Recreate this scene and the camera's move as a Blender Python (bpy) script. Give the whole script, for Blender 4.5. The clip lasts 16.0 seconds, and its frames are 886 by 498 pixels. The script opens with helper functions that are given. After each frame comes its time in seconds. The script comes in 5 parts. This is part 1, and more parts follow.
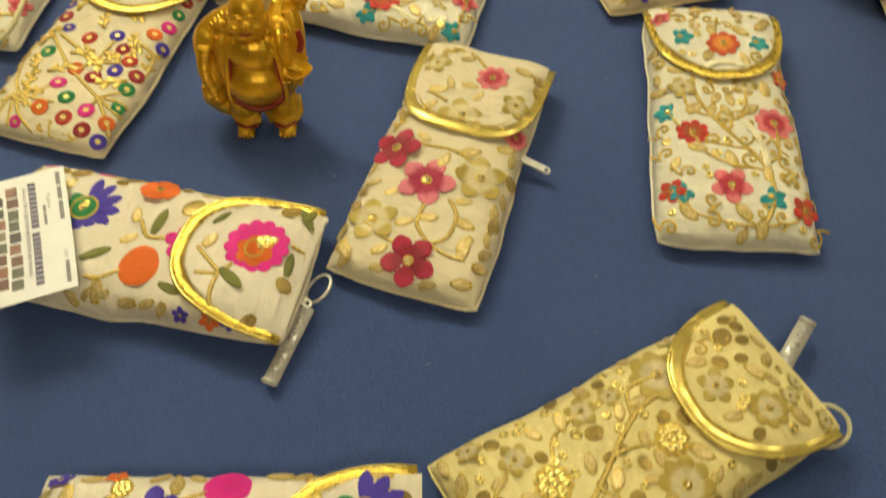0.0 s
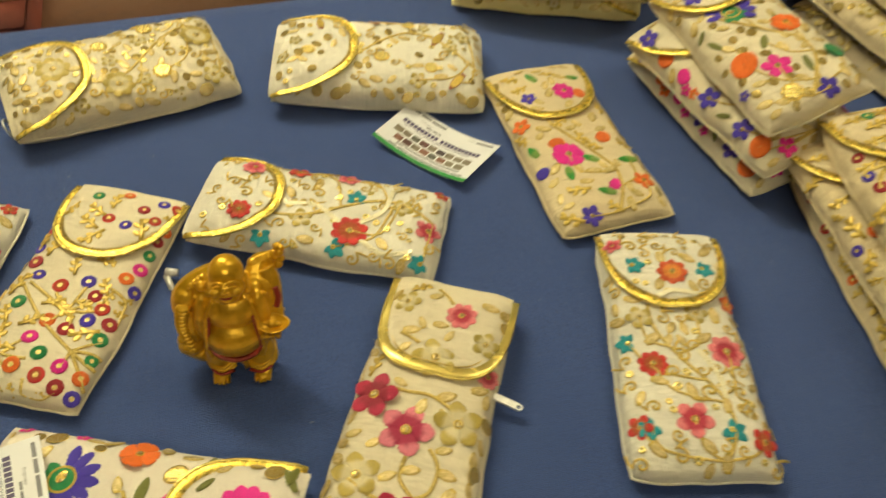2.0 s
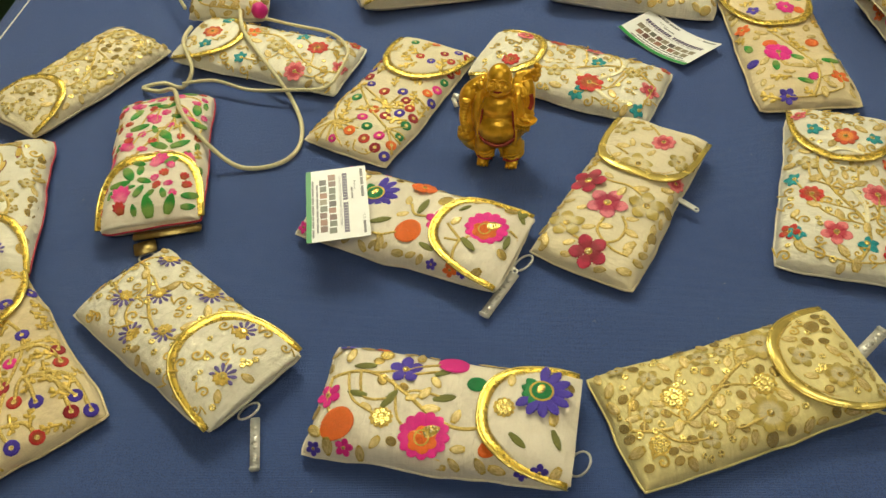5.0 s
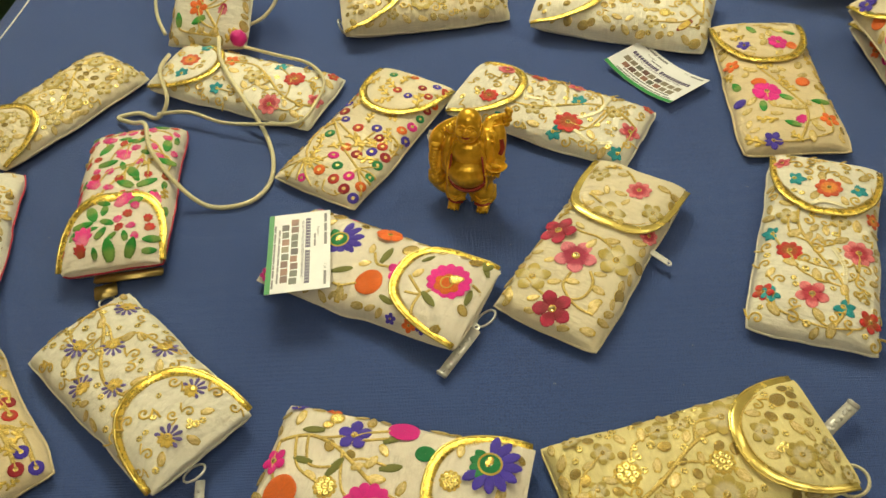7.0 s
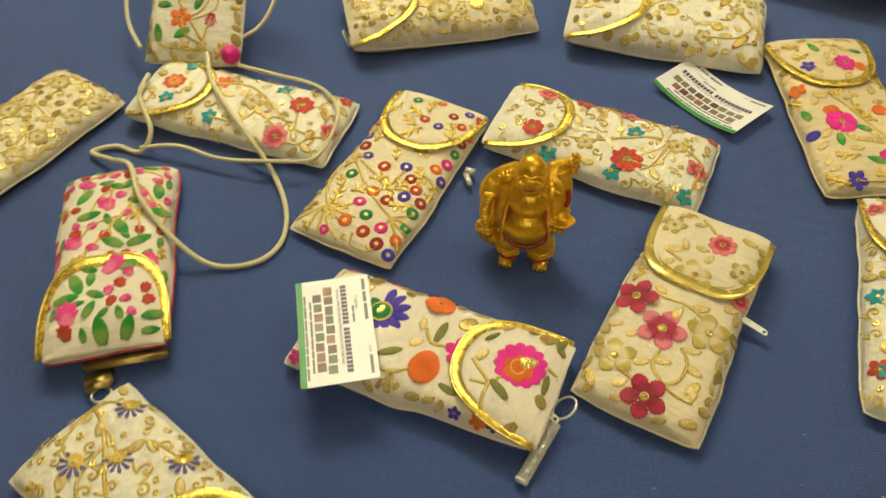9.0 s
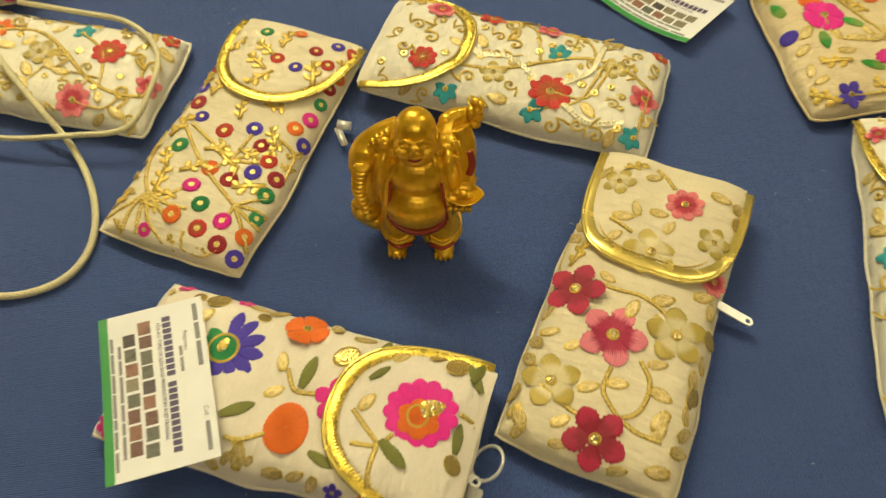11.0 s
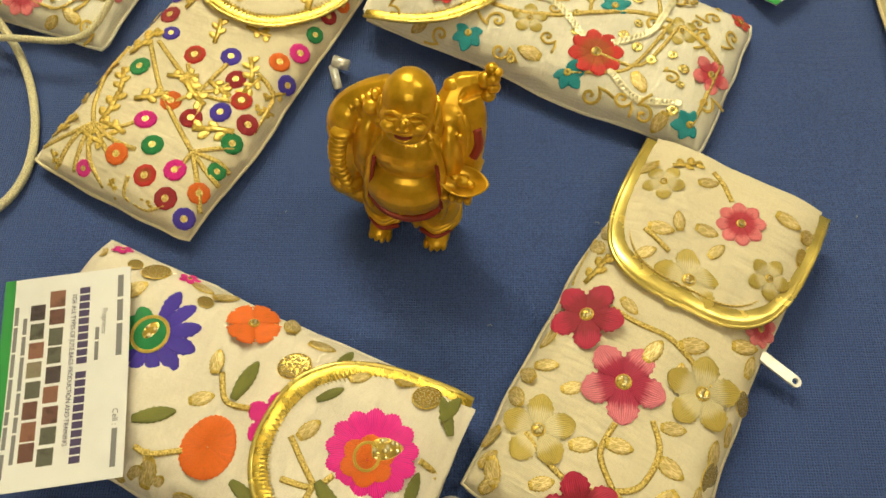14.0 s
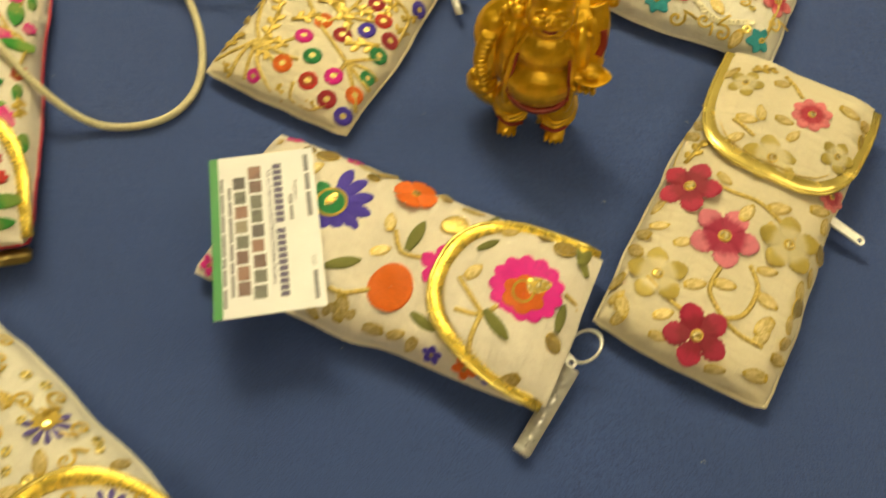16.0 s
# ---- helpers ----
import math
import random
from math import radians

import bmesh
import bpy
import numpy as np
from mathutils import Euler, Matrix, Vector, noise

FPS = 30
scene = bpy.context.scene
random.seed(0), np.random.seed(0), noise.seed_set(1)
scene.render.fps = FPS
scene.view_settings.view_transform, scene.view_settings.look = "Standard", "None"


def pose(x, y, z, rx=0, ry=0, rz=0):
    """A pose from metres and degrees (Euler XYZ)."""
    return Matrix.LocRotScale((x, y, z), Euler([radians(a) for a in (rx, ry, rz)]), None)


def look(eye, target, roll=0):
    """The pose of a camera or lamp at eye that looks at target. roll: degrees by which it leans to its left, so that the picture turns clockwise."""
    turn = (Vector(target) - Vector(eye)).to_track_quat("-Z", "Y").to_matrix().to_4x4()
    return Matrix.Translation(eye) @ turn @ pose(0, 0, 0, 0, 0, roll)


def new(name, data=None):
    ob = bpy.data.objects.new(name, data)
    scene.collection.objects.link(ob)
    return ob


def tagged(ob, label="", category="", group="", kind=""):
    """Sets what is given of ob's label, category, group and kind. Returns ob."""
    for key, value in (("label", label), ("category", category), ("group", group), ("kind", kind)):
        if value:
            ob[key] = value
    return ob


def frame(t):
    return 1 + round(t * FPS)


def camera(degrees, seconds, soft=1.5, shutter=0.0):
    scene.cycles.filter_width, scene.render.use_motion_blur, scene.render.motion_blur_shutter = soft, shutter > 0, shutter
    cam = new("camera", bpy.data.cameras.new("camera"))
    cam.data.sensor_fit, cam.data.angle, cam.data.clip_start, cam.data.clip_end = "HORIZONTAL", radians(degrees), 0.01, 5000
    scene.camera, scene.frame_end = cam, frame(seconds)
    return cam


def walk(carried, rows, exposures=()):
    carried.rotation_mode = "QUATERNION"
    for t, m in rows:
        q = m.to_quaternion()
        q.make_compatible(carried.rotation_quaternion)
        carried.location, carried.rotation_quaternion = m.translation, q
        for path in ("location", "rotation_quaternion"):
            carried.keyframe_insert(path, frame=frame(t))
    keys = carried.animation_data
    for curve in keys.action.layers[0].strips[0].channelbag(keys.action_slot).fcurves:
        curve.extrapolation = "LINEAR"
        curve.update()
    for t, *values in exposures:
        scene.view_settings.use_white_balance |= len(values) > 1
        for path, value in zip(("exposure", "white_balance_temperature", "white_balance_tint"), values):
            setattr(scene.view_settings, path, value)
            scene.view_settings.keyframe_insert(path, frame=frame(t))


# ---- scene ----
cam = camera(56.4, 16.0, 1.5, 0.6)
PATH = [
    (0, (0.089, 0.062, 0.383), (0.016, 1.178, -1.276), 0.1),
    (0.5, (0.095, 0.081, 0.408), (-0.046, 1.226, -1.226), -1.1),
    (1, (0.057, 0.1, 0.412), (-0.131, 1.293, -1.182), -1.3),
    (1.5, (0.029, 0.128, 0.426), (-0.069, 1.368, -1.14), -1.1),
    (2, (0.061, 0.114, 0.445), (0.143, 1.439, -1.05), 3.6),
    (2.5, (0.087, 0.048, 0.468), (0.099, 1.473, -0.936), 3.7),
    (3, (0.086, -0.02, 0.473), (-0.103, 1.429, -0.892), 0.3),
    (3.5, (0.055, -0.102, 0.473), (-0.224, 1.32, -0.905), -2.1),
    (4, (0.047, -0.137, 0.479), (-0.313, 1.265, -0.901), -3.3),
    (4.5, (0.072, -0.131, 0.482), (-0.385, 1.196, -0.943), -4.5),
    (4.7, (0.087, -0.131, 0.482), (-0.383, 1.158, -0.973), -5.0),
    (6.8, (0.122, -0.077, 0.504), (-0.365, 1.172, -0.98), -4.8),
    (7, (0.13, -0.068, 0.501), (-0.396, 1.166, -0.982), -6.0),
    (7.5, (0.126, -0.042, 0.487), (-0.386, 1.154, -1.032), -4.0),
    (8, (0.118, -0.025, 0.486), (-0.418, 1.157, -1.036), -4.5),
    (8.5, (0.075, -0.001, 0.482), (-0.436, 1.189, -1.042), -5.7),
    (9, (0.01, 0.019, 0.478), (-0.351, 1.243, -1.062), -2.0),
    (9.5, (-0.006, 0.034, 0.477), (-0.255, 1.285, -1.064), -1.4),
    (10, (-0.009, 0.058, 0.464), (-0.116, 1.289, -1.109), 1.5),
    (10.2, (-0.005, 0.076, 0.446), (-0.116, 1.279, -1.147), 0.5),
    (12.3, (0.031, 0.247, 0.332), (-0.28, 1.089, -1.455), -5.0),
    (12.5, (0.03, 0.247, 0.333), (-0.268, 1.069, -1.465), -3.9),
    (13, (0.023, 0.246, 0.329), (-0.222, 1.038, -1.491), -1.0),
    (13.5, (0.02, 0.245, 0.326), (-0.225, 1.011, -1.505), -1.2),
    (14, (0.022, 0.243, 0.332), (-0.232, 1.075, -1.469), -1.2),
    (14.5, (0.019, 0.23, 0.342), (-0.195, 1.081, -1.455), 1.1),
    (15, (0.012, 0.217, 0.351), (-0.223, 1.079, -1.438), -0.2),
    (15.5, (-0.002, 0.189, 0.358), (-0.225, 1.049, -1.434), -0.5),
    (16, (-0.025, 0.142, 0.367), (-0.235, 1.007, -1.424), 1.5),
]
EXPOSURES = [(0, 0.14, 6750, 10), (0.5, 0.14, 7150, 10), (1.0, 0.13, 7750, 10), (1.5, 0.13, 7500, 10), (2.0, 0.08, 6800, 10), (2.5, 0.0, 5800, 14), (3.0, 0.02, 5450, 14), (3.5, 0.08, 6200, 10), (4.5, 0.15, 6250, 10), (7.0, 0.16, 6450, 10), (8.0, 0.17, 6750, 10), (8.5, 0.15, 6650, 10), (9.0, 0.12, 6750, 10), (9.5, 0.1, 7200, 10), (10.0, 0.1, 7400, 10), (12.5, 0.2, 6450, 10), (13, 0.22, 6600, 10), (15, 0.2, 6950, 10), (15.5, 0.19, 7450, 10), (16, 0.17, 7550, 10)]
walk(cam, [(t, look(eye, target, roll)) for t, eye, target, roll in PATH], EXPOSURES)

# ---- light and world ----
world = bpy.data.worlds.new("world")
scene.world = world
world.use_nodes = True
world.node_tree.nodes["Background"].inputs[0].default_value = (0.9, 0.8, 0.62, 1)
world.node_tree.nodes["Background"].inputs[1].default_value = 0.05
# Unseen lamps: first two set from cast shadows, third added as front fill.
LAMPS = [(-0.68, 1.45, 1.34, 88, -20), (1.0, 1.0, 1.42, 12, 25), (0.2, -0.75, 1.42, 16, 4)]   # x, y, z, watts, turn
for lx, ly, lz, watts, turn in LAMPS:
    light = bpy.data.lights.new("tube_light", "AREA")
    light.shape, light.size, light.size_y = "RECTANGLE", 1.15, 0.14
    light.energy, light.color = watts * 0.205, (0.96, 0.925, 0.64)
    new("tube_light", light).matrix_world = pose(lx, ly, lz, 0, 0, turn)
    # unseen fill, added to brighten the ceiling for ambient light and gold reflections
    ceiling_fill = light.copy()
    ceiling_fill.energy = watts * 0.27
    new("added_ceiling_fill", ceiling_fill).matrix_world = pose(lx, ly, lz + 0.2, 180, 0, turn)


# ---- materials ----
def nodes_of(name):
    m = bpy.data.materials.new(name)
    m.use_nodes = True
    t = m.node_tree
    return m, t, t.nodes["Principled BSDF"]


def link(t, a, b):
    t.links.new(a, b)


def node(t, kind, **values):
    n = t.nodes.new(kind)
    for k, v in values.items():
        n.inputs[k].default_value = v
    return n


def rgb(c):
    return (*c, 1.0)


def mix(t, fac, a, b, blend="MIX"):
    """A colour mix; fac, a, b are sockets or values."""
    n = t.nodes.new("ShaderNodeMix")
    n.data_type, n.blend_type = "RGBA", blend
    for sock, v in ((n.inputs[0], fac), (n.inputs[6], a), (n.inputs[7], b)):
        if isinstance(v, bpy.types.NodeSocket):
            t.links.new(v, sock)
        else:
            sock.default_value = v
    return n.outputs[2]


def ramp(t, fac, lo, hi, a=(0, 0, 0, 1), b=(1, 1, 1, 1)):
    n = t.nodes.new("ShaderNodeValToRGB")
    n.color_ramp.elements[0].position, n.color_ramp.elements[1].position = lo, hi
    n.color_ramp.elements[0].color, n.color_ramp.elements[1].color = a, b
    t.links.new(fac, n.inputs[0])
    return n.outputs[0]


def coords(t, scale=(1, 1, 1), which="Object", turn=0.0):
    c = t.nodes.new("ShaderNodeTexCoord")
    mp = t.nodes.new("ShaderNodeMapping")
    mp.inputs["Scale"].default_value = scale
    mp.inputs["Rotation"].default_value = (0, 0, turn)
    t.links.new(c.outputs[which], mp.inputs[0])
    return mp.outputs[0]


def noise_tex(t, vec, scale, detail=4.0, rough=0.55):
    n = node(t, "ShaderNodeTexNoise", Scale=scale, Detail=detail, Roughness=rough)
    t.links.new(vec, n.inputs["Vector"])
    return n.outputs["Fac"]


def wave_tex(t, vec, scale, axis="X", distort=0.0):
    n = node(t, "ShaderNodeTexWave", Scale=scale, Distortion=distort)
    n.bands_direction = axis
    t.links.new(vec, n.inputs["Vector"])
    return n.outputs["Fac"]


def maths(t, op, a, b=0.0):
    n = t.nodes.new("ShaderNodeMath")
    n.operation = op
    for sock, v in ((n.inputs[0], a), (n.inputs[1], b)):
        if isinstance(v, bpy.types.NodeSocket):
            t.links.new(v, sock)
        else:
            sock.default_value = v
    return n.outputs[0]


def bump(t, p, height, strength, distance):
    n = node(t, "ShaderNodeBump", Strength=strength, Distance=distance)
    t.links.new(height, n.inputs["Height"])
    t.links.new(n.outputs[0], p.inputs["Normal"])


def shift(t, colour, amount):
    """Vary a colour a little from piece to piece."""
    info = t.nodes.new("ShaderNodeObjectInfo")
    hsv = t.nodes.new("ShaderNodeHueSaturation")
    v = maths(t, "MULTIPLY_ADD", info.outputs["Random"], amount)
    v.node.inputs[2].default_value = 1 - amount / 2
    t.links.new(v, hsv.inputs["Value"])
    if isinstance(colour, bpy.types.NodeSocket):
        t.links.new(colour, hsv.inputs["Color"])
    else:
        hsv.inputs["Color"].default_value = colour
    return hsv.outputs[0]


def woven(name, base, dark, thread=420.0, rough=0.85, strength=0.35, contrast=0.35, pucker=0.0, slubs=1.0):
    """Cloth with a plain weave, slubs and soft soiling."""
    m, t, p = nodes_of(name)
    o = coords(t)
    wx, wy = wave_tex(t, o, thread, "X", 1.5), wave_tex(t, o, thread, "Y", 1.5)
    weave = maths(t, "MULTIPLY", wx, wy)
    slub = maths(t, "ADD", noise_tex(t, coords(t, (40, 900, 1)), 1.0, 3), noise_tex(t, coords(t, (900, 40, 1)), 1.0, 3))
    stain = noise_tex(t, o, 9.0, 5)
    c = mix(t, ramp(t, stain, 0.35, 0.7), rgb(dark), rgb(base))
    c = mix(t, maths(t, "MULTIPLY", ramp(t, slub, 0.75, 1.3), slubs), c, mix(t, 0.5, c, rgb([min(1, v * 1.25) for v in base])))
    c = mix(t, maths(t, "MULTIPLY", ramp(t, noise_tex(t, o, 1500.0, 2), 0.42, 0.66), 0.5 * slubs), c, rgb([v * 0.5 for v in dark]))
    c = mix(t, maths(t, "MULTIPLY", weave, contrast), c, rgb([v * 0.45 for v in dark]))
    link(t, c, p.inputs["Base Color"])
    p.inputs["Roughness"].default_value = rough
    p.inputs["Sheen Weight"].default_value = 0.15
    relief = maths(t, "ADD", weave, maths(t, "MULTIPLY", slub, 0.8 * slubs))
    if pucker:
        soft = maths(t, "ADD", noise_tex(t, o, 70.0, 2), maths(t, "MULTIPLY", noise_tex(t, coords(t, (40, 170, 1), turn=0.5), 1.0, 2), 0.6))
        relief = maths(t, "ADD", relief, maths(t, "MULTIPLY", soft, pucker))
    bump(t, p, relief, strength, 0.0004)
    return m


def thread(name, base, inner=None, metallic=0.0, rough=0.55, stitches=5.5):
    """Satin-stitch embroidery: fine parallel strands across the motif; inner: the colour near a petal's root."""
    m, t, p = nodes_of(name)
    uv = coords(t, (1, 1, 1), "UV")
    strand = wave_tex(t, uv, stitches, "Y", 1.2)
    fine = noise_tex(t, coords(t, (2.5, 16, 1), "UV"), 1.0, 3)
    c = rgb(base)
    if inner:
        sep = t.nodes.new("ShaderNodeSeparateXYZ")
        link(t, uv, sep.inputs[0])
        edge = maths(t, "ADD", sep.outputs[0], maths(t, "MULTIPLY", fine, 0.4))
        c = mix(t, ramp(t, edge, 0.62, 0.8), rgb(inner), rgb(base))
    c = shift(t, c, 0.14)
    c = mix(t, ramp(t, maths(t, "ADD", maths(t, "MULTIPLY", strand, 0.5), fine), 0.4, 0.85), mix(t, 0.5, c, mix(t, 0.75, c, (0, 0, 0, 1))), c)
    link(t, c, p.inputs["Base Color"])
    p.inputs["Roughness"].default_value = rough
    p.inputs["Metallic"].default_value = metallic
    p.inputs["Sheen Weight"].default_value = 0.1
    bump(t, p, maths(t, "ADD", maths(t, "MULTIPLY", strand, 0.5), fine), 0.5, 0.0005)
    return m


def metal(name, base, rough, ridges=0.0, wobble=0.35, metallic=1.0, fine=260.0, depth=0.0012):
    m, t, p = nodes_of(name)
    o = coords(t)
    n = noise_tex(t, o, fine, 3)
    link(t, mix(t, ramp(t, n, 0.3, 0.7), rgb([v * 0.78 for v in base]), rgb(base)), p.inputs["Base Color"])
    p.inputs["Metallic"].default_value = metallic
    link(t, ramp(t, n, 0.2, 0.9, rgb([rough] * 3), rgb([rough + 0.18] * 3)), p.inputs["Roughness"])
    h = noise_tex(t, o, fine * 0.46, 2)
    if ridges:
        h = maths(t, "ADD", h, wave_tex(t, coords(t, (1, 1, 1), "UV"), ridges, "X", 0.4))
    bump(t, p, h, wobble, depth)
    return m


def plain(name, base, rough=0.6, grain=60.0, vary=0.25, relief=0.2, depth=0.002, metallic=0.0):
    """Painted, papery or plastic surface with two scales of variation."""
    m, t, p = nodes_of(name)
    o = coords(t)
    a, b = noise_tex(t, o, grain, 5), noise_tex(t, o, grain * 0.13, 3)
    c = mix(t, ramp(t, maths(t, "ADD", a, b), 0.6, 1.4), rgb([v * (1 - vary) for v in base]), rgb([min(1, v * (1 + vary * 0.4)) for v in base]))
    link(t, c, p.inputs["Base Color"])
    p.inputs["Metallic"].default_value = metallic
    link(t, ramp(t, a, 0.2, 0.8, rgb([rough * 0.85] * 3), rgb([min(1, rough * 1.15)] * 3)), p.inputs["Roughness"])
    bump(t, p, a, relief, depth)
    return m


BLUE_CLOTH = woven("blue_cotton", (0.058, 0.116, 0.362), (0.045, 0.092, 0.296), 285.0, 0.9, 1.0, 0.72, 0.0, 1.5)
CREAM = woven("cream_silk", (0.86, 0.765, 0.555), (0.79, 0.69, 0.48), 520.0, 0.62, 0.3, 0.3, 26.0, 0.35)
WHITE = woven("white_silk", (0.90, 0.86, 0.72), (0.84, 0.79, 0.64), 520.0, 0.62, 0.3, 0.3, 26.0, 0.35)
IVORY = woven("ivory_silk", (0.93, 0.85, 0.71), (0.87, 0.78, 0.63), 520.0, 0.62, 0.3, 0.3, 26.0, 0.35)
TAN = woven("tan_silk", (0.82, 0.69, 0.43), (0.74, 0.60, 0.36), 520.0, 0.62, 0.3, 0.3, 26.0, 0.35)
YELLOW = woven("gold_tissue", (0.90, 0.78, 0.37), (0.83, 0.70, 0.30), 520.0, 0.5, 0.3, 0.3, 26.0, 0.35)
FOIL = metal("gold_foil", (1.0, 0.74, 0.13), 0.2, 40.0, 0.14, 0.7)
ZARI = thread("gold_zari_thread", (0.92, 0.66, 0.13), None, 0.3, 0.3, 8.0)
OLIVE_GOLD = thread("antique_gold_thread", (0.60, 0.45, 0.09), (0.80, 0.70, 0.40), 0.1, 0.36)
STEM_GOLD, sg_t, sg_p = nodes_of("twisted_gold_thread")
sg_n = noise_tex(sg_t, coords(sg_t), 1300.0, 2)
link(sg_t, mix(sg_t, ramp(sg_t, sg_n, 0.36, 0.66), rgb((0.50, 0.33, 0.05)), rgb((1.0, 0.80, 0.28))), sg_p.inputs["Base Color"])
sg_p.inputs["Metallic"].default_value = 0.35
sg_p.inputs["Roughness"].default_value = 0.32
bump(sg_t, sg_p, sg_n, 0.9, 0.0008)


def speckled(name, low, high, scale):
    """Couched metal thread seen close: short bright and dark stitches, on motifs of unit size."""
    m, t, p = nodes_of(name)
    n = noise_tex(t, coords(t, scale), 1.0, 2)
    link(t, shift(t, mix(t, ramp(t, n, 0.36, 0.64), rgb(low), rgb(high)), 0.2), p.inputs["Base Color"])
    p.inputs["Metallic"].default_value = 0.3
    p.inputs["Roughness"].default_value = 0.34
    bump(t, p, n, 0.6, 0.0006)
    return m


GOLD_LEAF = speckled("gold_leaf_thread", (0.40, 0.27, 0.03), (0.74, 0.53, 0.11), (2.5, 9, 4))
PALE_GOLD = speckled("pale_gold_filling", (0.50, 0.36, 0.09), (0.88, 0.72, 0.36), (3, 14, 4))
SPRAY_GOLD = speckled("gold_spray_thread", (0.42, 0.27, 0.03), (0.86, 0.63, 0.15), (6, 6, 6))
GOLD_CORE = speckled("gold_knot_thread", (0.62, 0.42, 0.06), (1.0, 0.84, 0.36), (7, 7, 7))
SEQUIN = metal("sequin", (1.0, 0.80, 0.26), 0.2, 0.0, 0.5, 0.65, 2.2, 0.0006)
PALE_SEQUIN = metal("pale_sequin", (1.0, 0.93, 0.66), 0.25, 0.0, 0.5, 0.45, 2.2, 0.0006)
SEQUIN_FILL, sf_t, sf_p = nodes_of("sewn_sequin_filling")
sf_v = node(sf_t, "ShaderNodeTexVoronoi", Scale=7.5)
link(sf_t, coords(sf_t), sf_v.inputs["Vector"])
sf_d = ramp(sf_t, sf_v.outputs["Distance"], 0.15, 0.55, (1, 1, 1, 1), (0, 0, 0, 1))
link(sf_t, mix(sf_t, sf_d, rgb((0.58, 0.40, 0.08)), rgb((1.0, 0.90, 0.58))), sf_p.inputs["Base Color"])
sf_p.inputs["Metallic"].default_value = 0.55
sf_p.inputs["Roughness"].default_value = 0.24
bump(sf_t, sf_p, sf_d, 0.9, 0.0006)
FOIL_SMOOTH = metal("smooth_gold_foil", (1.0, 0.80, 0.22), 0.17, 0.0, 0.25, 0.65, 90.0)
SILVER = metal("nickel", (0.88, 0.87, 0.82), 0.24, 0.0, 0.3, 0.42)
BRASS = metal("dull_brass", (0.62, 0.48, 0.18), 0.3, 0.0, 0.4)
CORD = woven("cream_cord", (0.82, 0.75, 0.48), (0.72, 0.64, 0.38), 260.0, 0.75, 0.6)
RED_EDGE = woven("red_lining", (0.60, 0.03, 0.08), (0.46, 0.02, 0.05), 520.0, 0.7, 0.3)
T = {
    "orange": thread("orange_floss", (1.0, 0.19, 0.015)), "magenta": thread("magenta_floss", (0.95, 0.012, 0.36)),
    "crimson": thread("crimson_floss", (0.58, 0.02, 0.08), (0.36, 0.01, 0.04)), "pink": thread("pink_floss", (0.90, 0.24, 0.32), (0.50, 0.015, 0.08)),
    "rose": thread("rose_floss", (0.95, 0.25, 0.28), (0.62, 0.04, 0.08)), "red": thread("red_floss", (0.74, 0.035, 0.03), (0.55, 0.10, 0.02)),
    "rust": thread("rust_floss", (0.80, 0.11, 0.03), (0.95, 0.33, 0.05)), "blue": thread("violet_floss", (0.075, 0.04, 0.55)),
    "green": thread("green_floss", (0.012, 0.30, 0.09)), "maroon": thread("maroon_floss", (0.44, 0.015, 0.03)),
    "teal": thread("teal_floss", (0.008, 0.38, 0.44)), "olive": thread("olive_floss", (0.24, 0.25, 0.05)),
    "lavender": thread("lavender_floss", (0.18, 0.14, 0.48)), "brown": thread("terracotta_floss", (0.46, 0.13, 0.06)),
    "jade": thread("leaf_green_floss", (0.02, 0.34, 0.03), (0.20, 0.38, 0.06)), "hot": thread("hot_pink_floss", (0.98, 0.045, 0.34), (0.95, 0.2, 0.38)),
}


# ---- mesh helpers ----
def mesh_of(name, bm, mats, smooth=True):
    me = bpy.data.meshes.new(name)
    bmesh.ops.recalc_face_normals(bm, faces=bm.faces[:])
    bm.to_mesh(me)
    bm.free()
    for m in mats:
        me.materials.append(m)
    if smooth:
        me.polygons.foreach_set("use_smooth", [True] * len(me.polygons))
    return me


def part(name, bm, material, parent, label="", smooth=True):
    """Link a bmesh as one mesh object under a thing or a part."""
    ob = new(name, mesh_of(name, bm, material if isinstance(material, (list, tuple)) else [material], smooth))
    ob.parent = parent
    return tagged(ob, label)


def piece(name, me, parent, m, label=""):
    """An object of its own on a shared mesh, under a thing or a part."""
    ob = new(name, me)
    ob.parent, ob.matrix_basis = parent, m
    return tagged(ob, label)


def box(bm, sx, sy, sz, at=(0, 0, 0), turn=0.0, bevel=0.0):
    g = bmesh.ops.create_cube(bm, size=1.0, matrix=Matrix.Translation(at) @ Matrix.Rotation(turn, 4, "Z") @ Matrix.Diagonal((sx, sy, sz, 1)))
    if bevel:
        es = {e for v in g["verts"] for e in v.link_edges}
        bmesh.ops.bevel(bm, geom=list(es), offset=bevel, segments=2, affect="EDGES")
    return bm


def spline(points, per=8, closed=False):
    """Catmull-Rom through the points."""
    pts = [Vector(p) for p in points]
    n, out = len(pts), []
    for i in range(n if closed else n - 1):
        a, b, c, d = (pts[(i + k) % n] if closed else pts[min(max(i + k, 0), n - 1)] for k in (-1, 0, 1, 2))
        for j in range(per):
            u = j / per
            out.append(0.5 * ((2 * b) + (c - a) * u + (2 * a - 5 * b + 4 * c - d) * u * u + (3 * b - a - 3 * c + d) * u ** 3))
    return out if closed else out + [pts[-1]]


